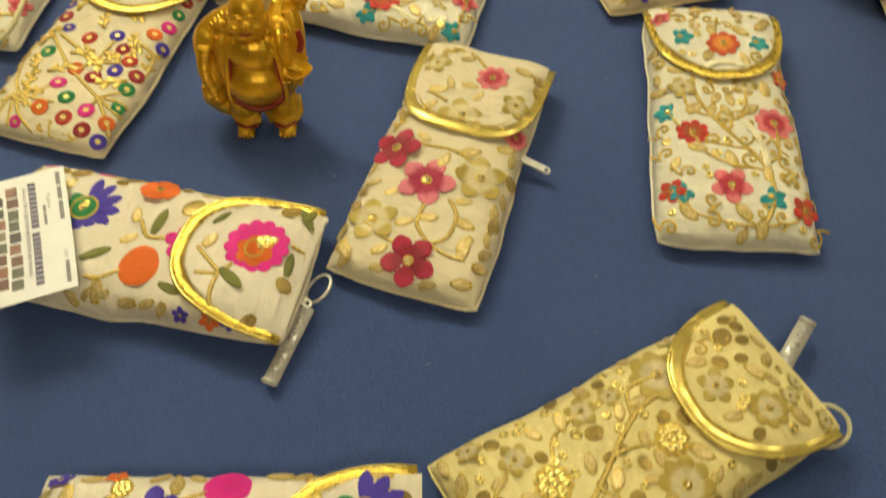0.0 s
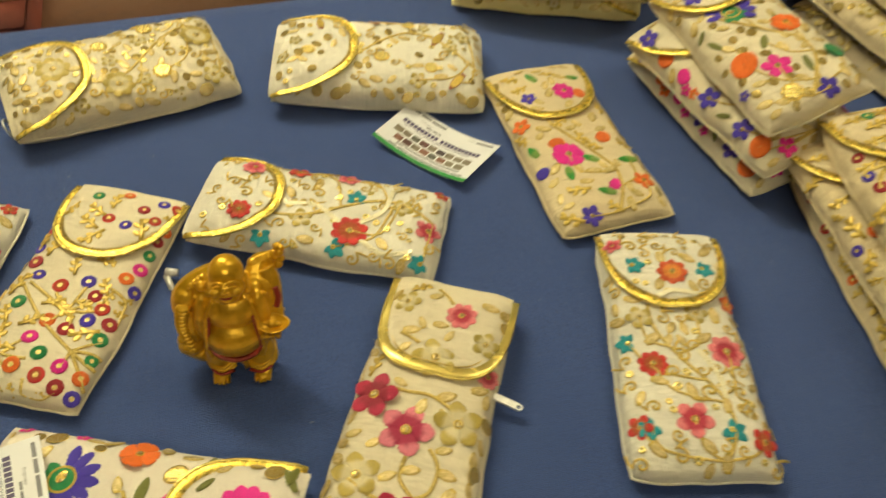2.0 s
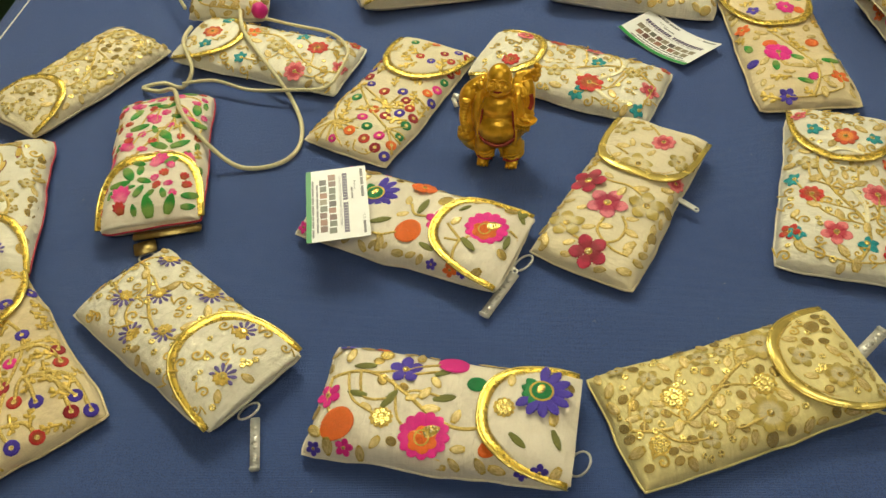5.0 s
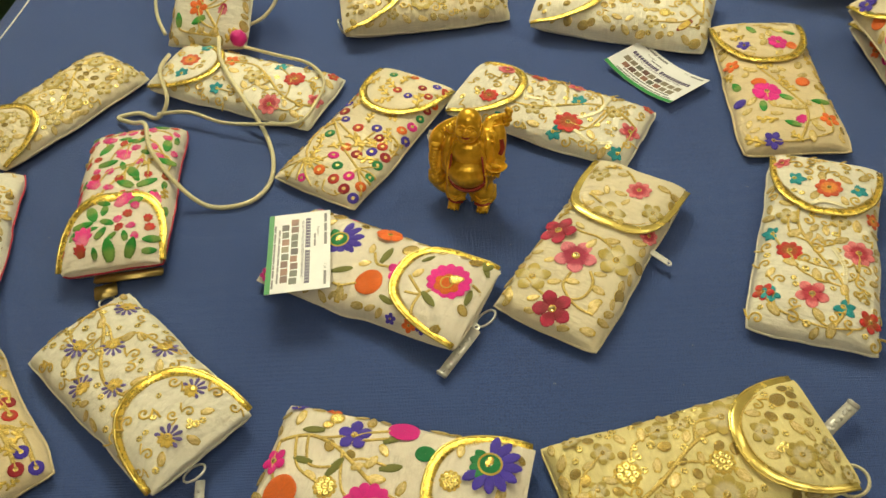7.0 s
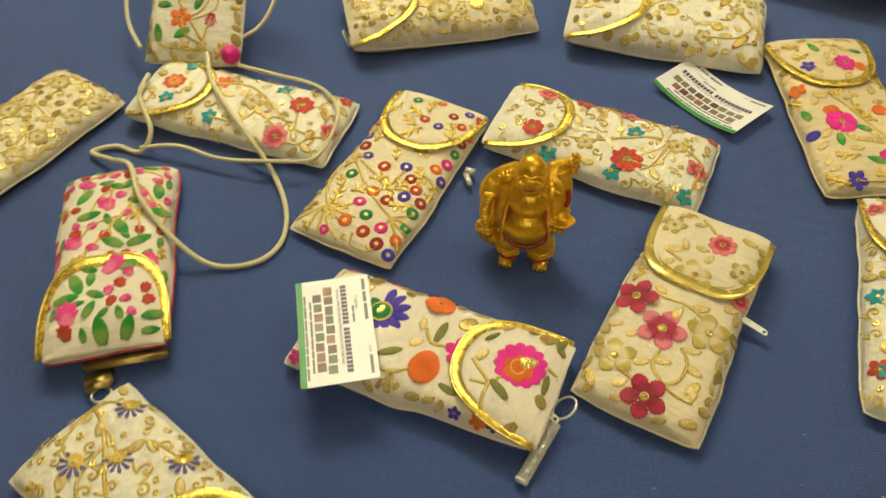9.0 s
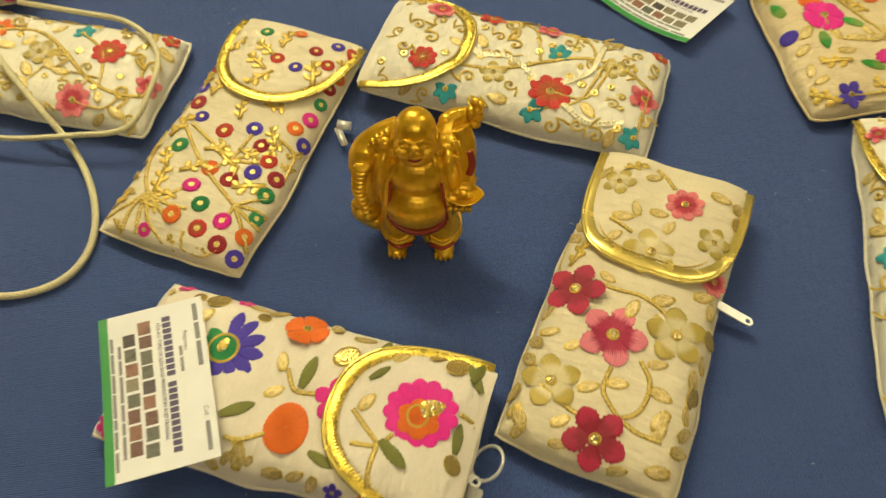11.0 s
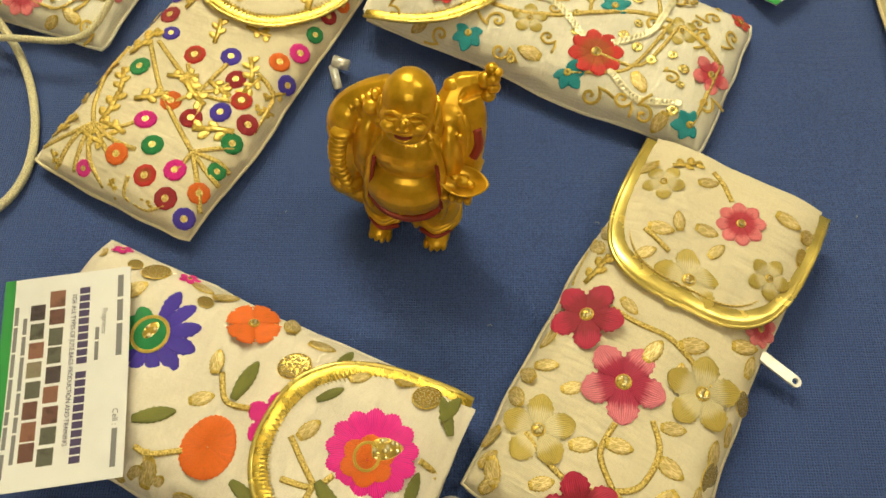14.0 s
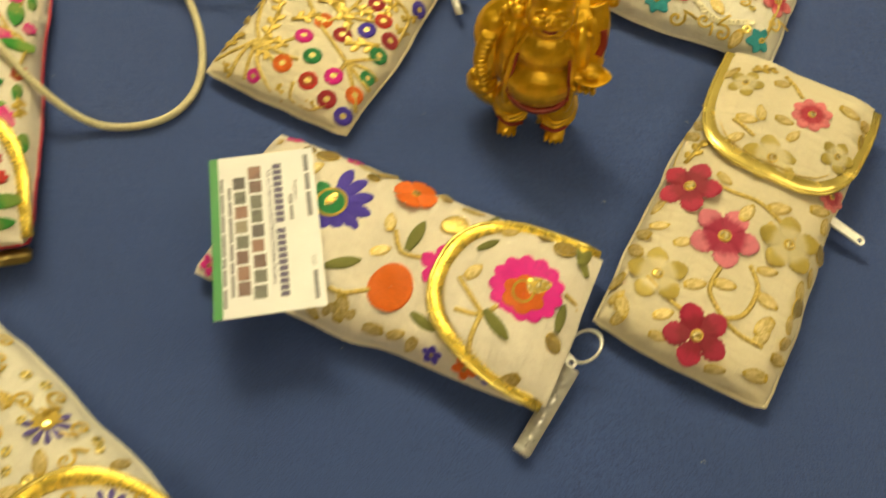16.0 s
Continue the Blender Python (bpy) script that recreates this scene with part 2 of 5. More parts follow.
def tube(bm, pts, r, sides=6, flat=1.0, closed=False, normals=None):
    """A tube along points; flat squeezes it towards the surface below."""
    uv = bm.loops.layers.uv.verify()
    n, rings, run = len(pts), [], [0.0]
    for i in range(n):
        if i:
            run.append(run[-1] + (pts[i] - pts[i - 1]).length)
        nxt, prv = (pts[(i + 1) % n], pts[i - 1]) if closed else (pts[min(i + 1, n - 1)], pts[max(i - 1, 0)])
        d = (nxt - prv).normalized()
        up = normals[i] if normals else Vector((0, 0, 1))
        side = d.cross(up)
        side = side.normalized() if side.length > 1e-6 else Vector((1, 0, 0))
        up = side.cross(d)
        rr = r[i] if isinstance(r, list) else r
        rings.append([bm.verts.new(pts[i] + side * rr * math.cos(2 * math.pi * k / sides) + up * rr * flat * math.sin(2 * math.pi * k / sides)) for k in range(sides)])
    for i in range(n if closed else n - 1):
        j = (i + 1) % n
        for k in range(sides):
            f = bm.faces.new((rings[i][k], rings[i][(k + 1) % sides], rings[j][(k + 1) % sides], rings[j][k]))
            for lp, (ru, kv) in zip(f.loops, ((i, k), (i, k + 1), (i + 1, k + 1), (i + 1, k))):
                lp[uv].uv = (run[min(ru, n - 1)] * 10, kv / sides)
    if not closed:
        bm.faces.new(rings[0])
        bm.faces.new(rings[-1][::-1])
    return bm


def strip(bm, uv, grid, mat=0, repeat=1):
    """Faces over a grid of points, with the grid's own coordinates as UV."""
    vs = [[bm.verts.new(p) for p in row] for row in grid]
    h, w = len(vs) - 1, len(vs[0]) - 1
    for i in range(h):
        for j in range(w):
            f = bm.faces.new((vs[i][j], vs[i][j + 1], vs[i + 1][j + 1], vs[i + 1][j]))
            f.material_index = mat
            for lp, (a, b) in zip(f.loops, ((i, j), (i, j + 1), (i + 1, j + 1), (i + 1, j))):
                lp[uv].uv = (a / h, b / w * repeat)
    return vs


def petal(bm, uv, angle, r0, r1, half, tip=0.7, rise=0.055, base=0.0, mat=0, at=(0, 0), notch=0.0, steps=12, core=0.0, teeth=0.07):
    """A padded petal from radius r0 to r1 with stitched teeth along its rim; tip: where along it is widest; core: the share filled with the second material."""
    rows, ca, sa = [], math.cos(angle), math.sin(angle)
    marks = (-1.0, -0.84, -0.45, 0.0, 0.45, 0.84, 1.0)
    for i in range(steps + 1):
        a = i / steps
        wide = half * max(0.08, math.sin(math.pi * min(1, 0.12 + 0.86 * a ** (math.log(0.44) / math.log(tip)))) ** 0.7)
        row = []
        for j, b in enumerate(marks):
            r = r0 + (r1 - r0) * (a - (notch * (1 - abs(b)) * a * a))
            rim = j in (0, 6)
            q = wide * b * (1 + (teeth * (1 if i % 2 else -1) if rim else 0))
            z = base + rise * (1 - b ** 4) * (0.55 + 0.45 * math.sin(math.pi * a)) - (0.05 if rim or i in (0, steps) else 0)
            row.append((at[0] + r * ca - q * sa, at[1] + r * sa + q * ca, z))
        rows.append(row)
    strip(bm, uv, rows, mat)
    if core:
        bm.faces.ensure_lookup_table()
        for i in range(steps):
            if abs((i + 0.5) / steps - 0.5) < core / 2:
                for j in (1, 2, 3, 4):
                    bm.faces[i * 6 + j].material_index = 1


def dome(bm, uv, rx, ry, rise, base=0.0, mat=0, at=(0, 0), turn=0.0, scallops=0, deep=0.0, n=22, core=0):
    """A padded round or oval patch with a toothed or scalloped rim."""
    rings = []
    for i, (f, z) in enumerate(((0.02, rise), (0.32, rise * 0.99), (0.46, rise * 0.96), (0.75, rise * 0.8), (0.95, rise * 0.45), (1.0, -0.06))):
        row = []
        for k in range(n + 1):
            a = 2 * math.pi * k / n
            w = f * (1 + (deep * abs(math.sin(scallops * a / 2)) - deep if scallops else 0) * f) * (1 + (0.035 * (k % 2) if scallops and f > 0.9 else 0))
            x, y = rx * w * math.cos(a), ry * w * math.sin(a)
            row.append((at[0] + x * math.cos(turn) - y * math.sin(turn), at[1] + x * math.sin(turn) + y * math.cos(turn), base + z))
        rings.append(row)
    strip(bm, uv, rings, mat, 7)
    if core:
        bm.faces.ensure_lookup_table()
        for f in bm.faces[:core * n]:
            f.material_index = 1


def hoop(bm, uv, r, thick, base=0.0, mat=0, at=(0, 0), n=24, ry=None):
    """A raised ring."""
    rows = []
    for k in range(n + 1):
        a = 2 * math.pi * k / n
        rows.append([(at[0] + (r + thick * math.cos(b)) * math.cos(a), at[1] + ((ry or r) + thick * math.cos(b)) * math.sin(a), base + thick * 0.8 * math.sin(b)) for b in (math.pi, 2.2, 1.4, 0.7, 0.0)])
    strip(bm, uv, rows, mat)


# ---- embroidered motifs, one unit in radius: a heart of the motif and the petals round it ----
MOTIFS, PETALS = {}, {}
SAME = Matrix()


def one_petal(key, mats, *args, **kw):
    """A petal mesh that all alike petals share; it points along x."""
    if key not in PETALS:
        bm = bmesh.new()
        petal(bm, bm.loops.layers.uv.verify(), 0.0, *args, **kw)
        PETALS[key] = mesh_of("petal", bm, mats)
    return PETALS[key]


def around(me, angles, name="petal", at=(0, 0, 0)):
    return [(name, me, Matrix.Translation(at) @ Matrix.Rotation(a, 4, "Z")) for a in angles]


def disc(rx, ry, rise, base, mats, at=(0, 0), turn=0.0, scallops=0, deep=0.0, n=22, core=0):
    """A padded patch of its own; core: how many inner rings take the second material."""
    bm = bmesh.new()
    dome(bm, bm.loops.layers.uv.verify(), rx, ry, rise, base, 0, at, turn, scallops, deep, n, core)
    return mesh_of("patch", bm, mats)


def motif(kind, colour=""):
    """A motif: the mesh of its middle, its plain name, and its pieces (name, mesh, place)."""
    key = (kind, colour)
    if key in MOTIFS:
        return MOTIFS[key]
    floss, tau, name, kids = T.get(colour, T["olive"]), 2 * math.pi, "flower", []
    if kind in ("f4", "f5", "f8", "g5", "g8"):
        n = int(kind[1])
        floss = OLIVE_GOLD if kind[0] == "g" else floss
        half, tip = {4: (0.6, 0.66), 5: (0.365, 0.57), 8: (0.3, 0.66)}[n]
        me = disc(0.2, 0.2, 0.12, 0.05, [ZARI, SEQUIN_FILL], n=12, core=3)
        kids = around(one_petal((kind, colour), [floss], 0.1, 1.0, half, tip, notch=0.12 if n == 4 else 0), [tau * k / n + 0.3 for k in range(n)])
    elif kind == "scal":
        me = disc(1.0, 0.95, 0.05, 0, [T["magenta"]], scallops=13, deep=0.12, n=156)
        kids = [("inner_petals", disc(0.62, 0.58, 0.05, 0.035, [T["orange"]], (-0.05, -0.18), scallops=6, deep=0.2, n=60), SAME),
                ("sequin_drop", one_petal("big_drop", [ZARI, SEQUIN_FILL], -0.3, 0.42, 0.27, 0.36, 0.05, 0.07, core=0.86, teeth=0.0), Matrix.Translation((0.24, 0.12, 0)) @ Matrix.Rotation(0.25, 4, "Z"))]
        bm = bmesh.new()
        hoop(bm, bm.loops.layers.uv.verify(), 0.27, 0.035, 0.085, 0, (-0.08, -0.1), ry=0.3)
        kids.append(("gold_loop", mesh_of("gold_loop", bm, [ZARI]), SAME))
    elif kind == "half":
        me = disc(0.42, 0.42, 0.05, 0.045, [T["green"]], n=26)
        kids = around(one_petal("half_blue", [T["blue"]], 0.3, 1.12, 0.19, 0.58), [radians(-90 + 28 * k) for k in range(9)])
        kids += around(one_petal("half_green", [T["green"]], 0.2, 0.74, 0.2, 0.5, base=0.01), [radians(190 + 30 * k) for k in range(4)])
        bm = bmesh.new()
        hoop(bm, bm.loops.layers.uv.verify(), 0.4, 0.045, 0.06, 0)
        kids += [("gold_loop", mesh_of("gold_loop", bm, [ZARI]), SAME), ("sequin_drop", disc(0.15, 0.23, 0.05, 0.08, [ZARI, SEQUIN_FILL], (-0.08, 0.03), 0.6, n=14, core=4), SAME)]
    elif kind == "oval":
        name, me = "round_patch", disc(1.0, 0.84, 0.1, 0, [floss], scallops=3, deep=0.05, n=64)
    elif kind == "ring":
        me = disc(0.85, 0.85, 0.12, 0, [floss, GOLD_CORE], scallops=9, deep=0.05, n=44, core=1)
    elif kind == "teal":
        me = disc(0.2, 0.2, 0.12, 0.04, [ZARI, SEQUIN], n=12, core=2)
        kids = around(one_petal("teal_long", [T["teal"]], 0.0, 1.0, 0.36, 0.42), [radians(90)]) + around(one_petal("teal_mid", [T["teal"]], 0.0, 0.88, 0.3, 0.45), [radians(35), radians(145)])
        kids += around(one_petal("teal_low", [T["teal"]], 0.0, 0.75, 0.26, 0.45), [radians(-20), radians(200)])
    elif kind == "lav":
        me = disc(0.36, 0.3, 0.12, 0.03, [ZARI, SEQUIN], n=18, core=2)
        kids = around(one_petal("lav_out", [T["lavender"]], 0.3, 1.05, 0.15, 0.7), [radians(-15 + 35 * k) for k in range(7)])
        kids += around(one_petal("lav_in", [ZARI], 0.1, 0.8, 0.24, 0.6), [radians(200 + 35 * k) for k in range(5)])
    elif kind in ("tulip", "heart"):
        name = "tulip" if kind == "tulip" else "berry"
        if kind == "tulip":
            me = one_petal(("tulip_mid", colour), [floss], -0.3, 1.05, 0.42, 0.38)
            kids = around(one_petal(("tulip_side", colour), [floss], -0.28, 1.0, 0.28, 0.4), [0.42, -0.42]) + around(one_petal(("tulip_low", colour), [floss], -0.2, 0.75, 0.16, 0.45), [0.9, -0.9])
        else:
            me = disc(0.95, 0.82, 0.1, 0, [floss], scallops=3, deep=0.16, n=30)
    elif kind in ("leaf", "gl", "gleaf", "feather"):
        name = "leaf"
        mats, half, tip = {"leaf": ([T["olive"]], 0.36, 0.5), "gl": ([T["jade"]], 0.5, 0.45), "gleaf": ([GOLD_LEAF, PALE_GOLD], 0.56, 0.46), "feather": ([T["brown"], ZARI], 0.36, 0.5)}[kind]
        me = one_petal(kind, mats, -1.0, 1.0, half, tip, 0.1, steps=14, core=0.66 if len(mats) > 1 else 0.0)
    elif kind == "rosette":
        name, me = "sequin_rosette", disc(1.0, 1.0, 0.06, 0, [ZARI], scallops=12, deep=0.14, n=48)
        bm = bmesh.new()
        hoop(bm, bm.loops.layers.uv.verify(), 0.15, 0.13, 0.07, 0, n=10)
        ring = mesh_of("sequin", bm, [SEQUIN])
        kids = [("sequin", ring, Matrix.Translation((0.54 * math.cos(tau * k / 7), 0.54 * math.sin(tau * k / 7), 0))) for k in range(7)] + [("sequin", ring, SAME)]
    elif kind == "drop":
        name, me = "sequin_drop", disc(0.8, 1.0, 0.09, 0, [ZARI, SEQUIN_FILL], n=20, core=4)
    elif kind in ("sequin", "pale_sequin"):
        bm = bmesh.new()
        hoop(bm, bm.loops.layers.uv.verify(), 0.6, 0.4, 0.0, 0, n=12)
        name, me = "sequin", mesh_of("sequin", bm, [SEQUIN if kind == "sequin" else PALE_SEQUIN])
    elif kind == "scroll":
        bm = bmesh.new()
        tube(bm, [Vector((0.12 + 0.88 * (u / 16) * math.cos(u * 0.52), 0.88 * (u / 16) * math.sin(u * 0.52), 0.03)) for u in range(17)] + [Vector((0.2, 1.3, 0.03)), Vector((0.9, 1.7, 0.03))], 0.15, 5, 0.7)
        name, me = "scroll", mesh_of("scroll", bm, [ZARI])
    elif kind == "sprig":
        bm = bmesh.new()
        tube(bm, [Vector((0, -1, 0.03)), Vector((0.08, -0.2, 0.03)), Vector((0, 0.9, 0.03))], 0.17, 5, 0.32)
        name, me = "sprig", mesh_of("sprig", bm, [SPRAY_GOLD])
        kids = [("leaflet", one_petal("leaflet", [SPRAY_GOLD], 0.02, 0.66, 0.22, 0.5, 0.06), Matrix.Translation((0, -0.6 + 0.36 * k, 0)) @ Matrix.Rotation(radians(40 if k % 2 else 140), 4, "Z")) for k in range(4)]
    MOTIFS[key] = (me, name, kids)
    return MOTIFS[key]


def sew(parent, kind, colour, m):
    """Lay a motif with its pieces on a pouch."""
    me, name, kids = motif(kind, colour)
    ob = piece(name, me, parent, m)
    for kid, mesh, place in kids:
        piece(kid, mesh, ob, place)
    return ob


# ---- the pouch ----
class Shape:
    """The cushion of a pouch: its height over the cloth at x, y."""

    def __init__(self, w, l, t, flap, seed, curl=0.0, bend=2.4):
        self.bend = bend
        self.w, self.l, self.t, self.flap, self.seed, self.curl = w, l, t, flap, seed * 7.3, curl

    def half(self, v):
        """Half the width, a little narrower towards the flap."""
        return self.w / 2 * (1.01 - 0.038 * (1 + v))

    def lift(self, v):
        """The height of the seam: low at the open end, higher under the folded flap."""
        return self.t * (0.24 + 0.14 * max(0.0, v)) + self.curl * max(0.0, v / 2 + 0.1) ** 2

    def body(self, x, y):
        v = max(-1.0, min(1.0, 2 * y / self.l))
        s = min(1.0, abs(x / self.half(v)))
        puff = ((1 - s ** 4.2) * (1 - abs(v) ** 8)) ** 0.5
        seam, full = self.lift(v), self.t * (0.93 + 0.07 * v) + self.curl * max(0.0, v / 2 + 0.1) ** 2
        crease = noise.noise(Vector((x * 38, y * 30, self.seed))) * 0.0020 + noise.noise(Vector((x * 95 + y * 40, y * 80, self.seed + 3))) * 0.0009
        return seam + (full - seam) * puff + crease * (0.3 + 0.7 * puff)

    def in_flap(self, x, y, grow=0.0):
        d = (self.l / 2 - y) / (self.flap + grow)
        return d <= 1 and (max(0.0, d) ** self.bend + abs(x / (self.w * 0.448 + grow)) ** self.bend) <= 1

    def top(self, x, y):
        return self.body(x, y) + (0.0026 if self.in_flap(x, y) else 0.0)

    def seat(self, x, y, turn, size, up=0.0003):
        """The matrix of a motif laid on the surface."""
        e = max(0.003, size * 0.6)
        zx = (self.body(x + e, y) - self.body(x - e, y)) / (2 * e)
        zy = (self.body(x, y + e) - self.body(x, y - e)) / (2 * e)
        n = Vector((-max(-1.2, min(1.2, zx)), -max(-1.2, min(1.2, zy)), 1)).normalized()
        q = Vector((0, 0, 1)).rotation_difference(n).to_matrix().to_4x4()
        r = size * 0.75
        swell = max(self.body(x + r * a, y + r * b) - self.body(x, y) - zx * r * a - zy * r * b for a, b in ((1, 0), (-1, 0), (0, 1), (0, -1), (0.7, 0.7), (-0.7, 0.7), (0.7, -0.7), (-0.7, -0.7)))
        up += min(0.0008, max(0.0, swell) * 0.45)
        return Matrix.Translation((x, y, self.top(x, y) + up)) @ q @ Matrix.Rotation(turn, 4, "Z") @ Matrix.Diagonal((size, size, min(size * 0.6, 0.0055), 1))


def grid_side(bm, sh, nx, ny, under):
    rows = []
    for j in range(ny + 1):
        row = []
        for i in range(nx + 1):
            s, v = math.sin(math.pi / 2 * (2 * i / nx - 1)), math.sin(math.pi / 2 * (2 * j / ny - 1))
            s, v = 0.5 * s + 0.5 * (2 * i / nx - 1), 0.5 * v + 0.5 * (2 * j / ny - 1)
            x, y = sh.half(v) * s * (1 - 0.022 * v ** 12), sh.l / 2 * v * (1 - 0.015 * s ** 12)
            wob = noise.noise(Vector((x * 22, y * 22, sh.seed + 9))) * 0.0026 + noise.noise(Vector((x * 60, y * 60, sh.seed + 1))) * 0.0012
            edge = max(abs(s), abs(v)) ** 6
            if under:
                z = sh.lift(v) * (1 - ((1 - min(1, abs(s)) ** 4.2) * (1 - min(1, abs(v)) ** 8)) ** 0.5) + sh.curl * max(0.0, y / sh.l + 0.1) ** 2 * 0.5
            else:
                z = sh.body(sh.half(v) * s, sh.l / 2 * v)
            row.append((x + wob * edge, y + wob * edge, z))
        rows.append(row)
    return rows


def outline(sh, inset=0.0, n=72):
    """The rim of a pouch at its seam, going round."""
    pts = []
    for k in range(n):
        a = 2 * math.pi * k / n
        c, s = math.cos(a), math.sin(a)
        m = max(abs(c), abs(s))
        u, v = c / m, s / m
        x, y = (sh.half(v) - inset) * u * (1 - 0.022 * v ** 12), (sh.l / 2 - inset) * v * (1 - 0.015 * u ** 12)
        wob = noise.noise(Vector((x * 22, y * 22, sh.seed + 9))) * 0.0026 + noise.noise(Vector((x * 60, y * 60, sh.seed + 1))) * 0.0012
        pts.append(Vector((x + wob, y + wob, sh.lift(2 * y / sh.l))))
    return pts


def laid(sh, pts, up):
    return [Vector((x, y, sh.top(x, y) + up)) for x, y in pts]


def pouch(label, at, w, l, t, cloth, motifs, seed, flap=0.058, style="vine", fill=20, vine=True, edge=None, lean=(0, 0), z=0.0, group="phone pouches on the table", curl=0.0, chains=(), bend=2.4, smooth_trim=False, vines=(), drawn=None, trim=0.0038):
    """A padded embroidered phone pouch with a flap bound in gold foil. at: x, y, turn; the flap is at the far end of its own y. drawn: the frame in which its motifs were laid out, if another."""
    rnd = random.Random(seed)
    drawn = drawn or at
    root = tagged(new("phone_pouch"), label, "pouch", group)
    root.matrix_world = pose(at[0], at[1], z + 0.0006, lean[0], lean[1], at[2])
    sh = Shape(w, l, t, flap, seed, curl, bend)
    nx, ny = 26, 44
    bm = bmesh.new()
    uv = bm.loops.layers.uv.verify()
    strip(bm, uv, grid_side(bm, sh, nx, ny, False))
    strip(bm, uv, grid_side(bm, sh, nx, ny, True))
    bmesh.ops.remove_doubles(bm, verts=bm.verts[:], dist=0.0002)
    part("body", bm, cloth, root)
    bm = bmesh.new()
    tube(bm, outline(sh, 0.0, 120), 0.0009, 6, 1.0, True)
    part("piping", bm, edge or cloth, root)
    # flap
    bm = bmesh.new()
    uv = bm.loops.layers.uv.verify()
    n, m, hw = 16, 18, w * 0.448
    for up, low in ((0.0026, 0.0), (0.0004, 0.0002)):
        rows = []
        for j in range(n + 1):
            d = 1 - (1 - j / n) ** 1.6
            half = hw * max(0.02, 1 - min(1, d) ** bend) ** (1 / bend)
            y = l / 2 + 0.0012 - d * flap
            rows.append([(half * (2 * i / m - 1), y, sh.body(half * (2 * i / m - 1), min(y, l / 2 - 0.0015)) + up) for i in range(m + 1)])
        strip(bm, uv, rows)
    bmesh.ops.remove_doubles(bm, verts=bm.verts[:], dist=0.0001)
    part("flap", bm, cloth, root)
    rim = []
    for k in range(41):
        a = math.pi * k / 40
        c, s = math.cos(a), math.sin(a)
        rim.append((hw * math.copysign(abs(c) ** (2 / bend), c), l / 2 - 0.001 - flap * abs(s) ** (2 / bend)))
    def edged(grow):
        """The rim moved outwards, laid on the flap."""
        k = 1 + grow / hw
        return [Vector((x * k, l / 2 + 0.0012 - (l / 2 + 0.0012 - y) * (1 + grow / flap), sh.body(x, min(y, l / 2 - 0.0015)) + 0.0024)) for x, y in rim]

    bm = bmesh.new()
    tube(bm, edged(0.0), trim, 10, 0.0010 / trim)
    band = part("flap_trim", bm, FOIL_SMOOTH if smooth_trim else FOIL, root, "smooth gold foil binding" if smooth_trim else "crinkled gold foil binding")
    bm = bmesh.new()
    tube(bm, [p + Vector((0, 0, 0.0003)) for p in edged(trim * 0.82)], 0.0011, 8, 0.8)
    part("rolled_edge", bm, FOIL_SMOOTH, band)
    bm = bmesh.new()
    inner, outer = edged(-trim * 0.95), edged(-trim * (0.85 if smooth_trim else 0.1))
    run = []
    for k in range(2, len(inner) - 3):
        for f, side in ((0.0, inner), (0.25, outer), (0.5, inner), (0.75, outer)):
            run.append(side[k].lerp(side[k + 1], f) + Vector((0, 0, 0.0010)))
    tube(bm, run, 0.0005, 4, 0.8)
    part("stitching", bm, STEM_GOLD, band)
    # motifs
    taken = []
    across = Matrix.Rotation(radians(-at[2]), 4, "Z") @ Matrix.Translation(((drawn[0] - at[0]) * 1000, (drawn[1] - at[1]) * 1000, 0)) @ Matrix.Rotation(radians(drawn[2]), 4, "Z")
    for kind, x, y, size, *rest in motifs:
        x, y, _ = across @ Vector((x, y, 0))
        keep = 0.00112 if kind in ("g5", "g8") else 0.0007
        inx, iny = w / 2 - 0.002 - size * keep, l / 2 - 0.002 - size * keep
        y = max(-iny, min(iny, y / 1000))
        inx -= w / 2 - sh.half(2 * y / l)
        x = max(-inx, min(inx, x / 1000))
        turn = {"half": 0.75, "scal": 1.8}.get(kind, rnd.uniform(-math.pi, math.pi))
        turn = -math.pi / 2 + rnd.uniform(-0.8, 0.8) if kind in ("tulip", "heart") else turn
        s = size / 1000 * rnd.uniform(0.98, 1.05)
        if rest and not isinstance(rest[0], str):
            turn, rest = radians(rest[0]), ()
        sew(root, kind, rest[0] if rest else "", sh.seat(x, y, turn, s, 0.0003))
        taken.append((x, y, size / 1000))
    # vine and branches
    for run in vines:
        run = [(p.x, p.y) for p in spline([(max(-w * 0.48, min(w * 0.48, x / 1000)), max(-l * 0.485, min(l * 0.485, y / 1000)), 0) for x, y in run], 8)]
        bm = bmesh.new()
        tube(bm, laid(sh, run, 0.0003), 0.0012, 6, 0.42)
        part("stem", bm, STEM_GOLD, root)
    if vine and not vines:
        sway = rnd.uniform(0.16, 0.26) * w * rnd.choice((-1, 1))
        phase = rnd.uniform(0, 6)
        def spine(v):
            return sway * math.sin(phase + v / l * 7.5)
        y0, y1 = -l / 2 + 0.008, l / 2 - flap - 0.002
        bm = bmesh.new()
        tube(bm, laid(sh, [(spine(y0 + (y1 - y0) * k / 40), y0 + (y1 - y0) * k / 40) for k in range(41)], 0.0002), 0.0014, 6, 0.42)
        part("stem", bm, STEM_GOLD, root)
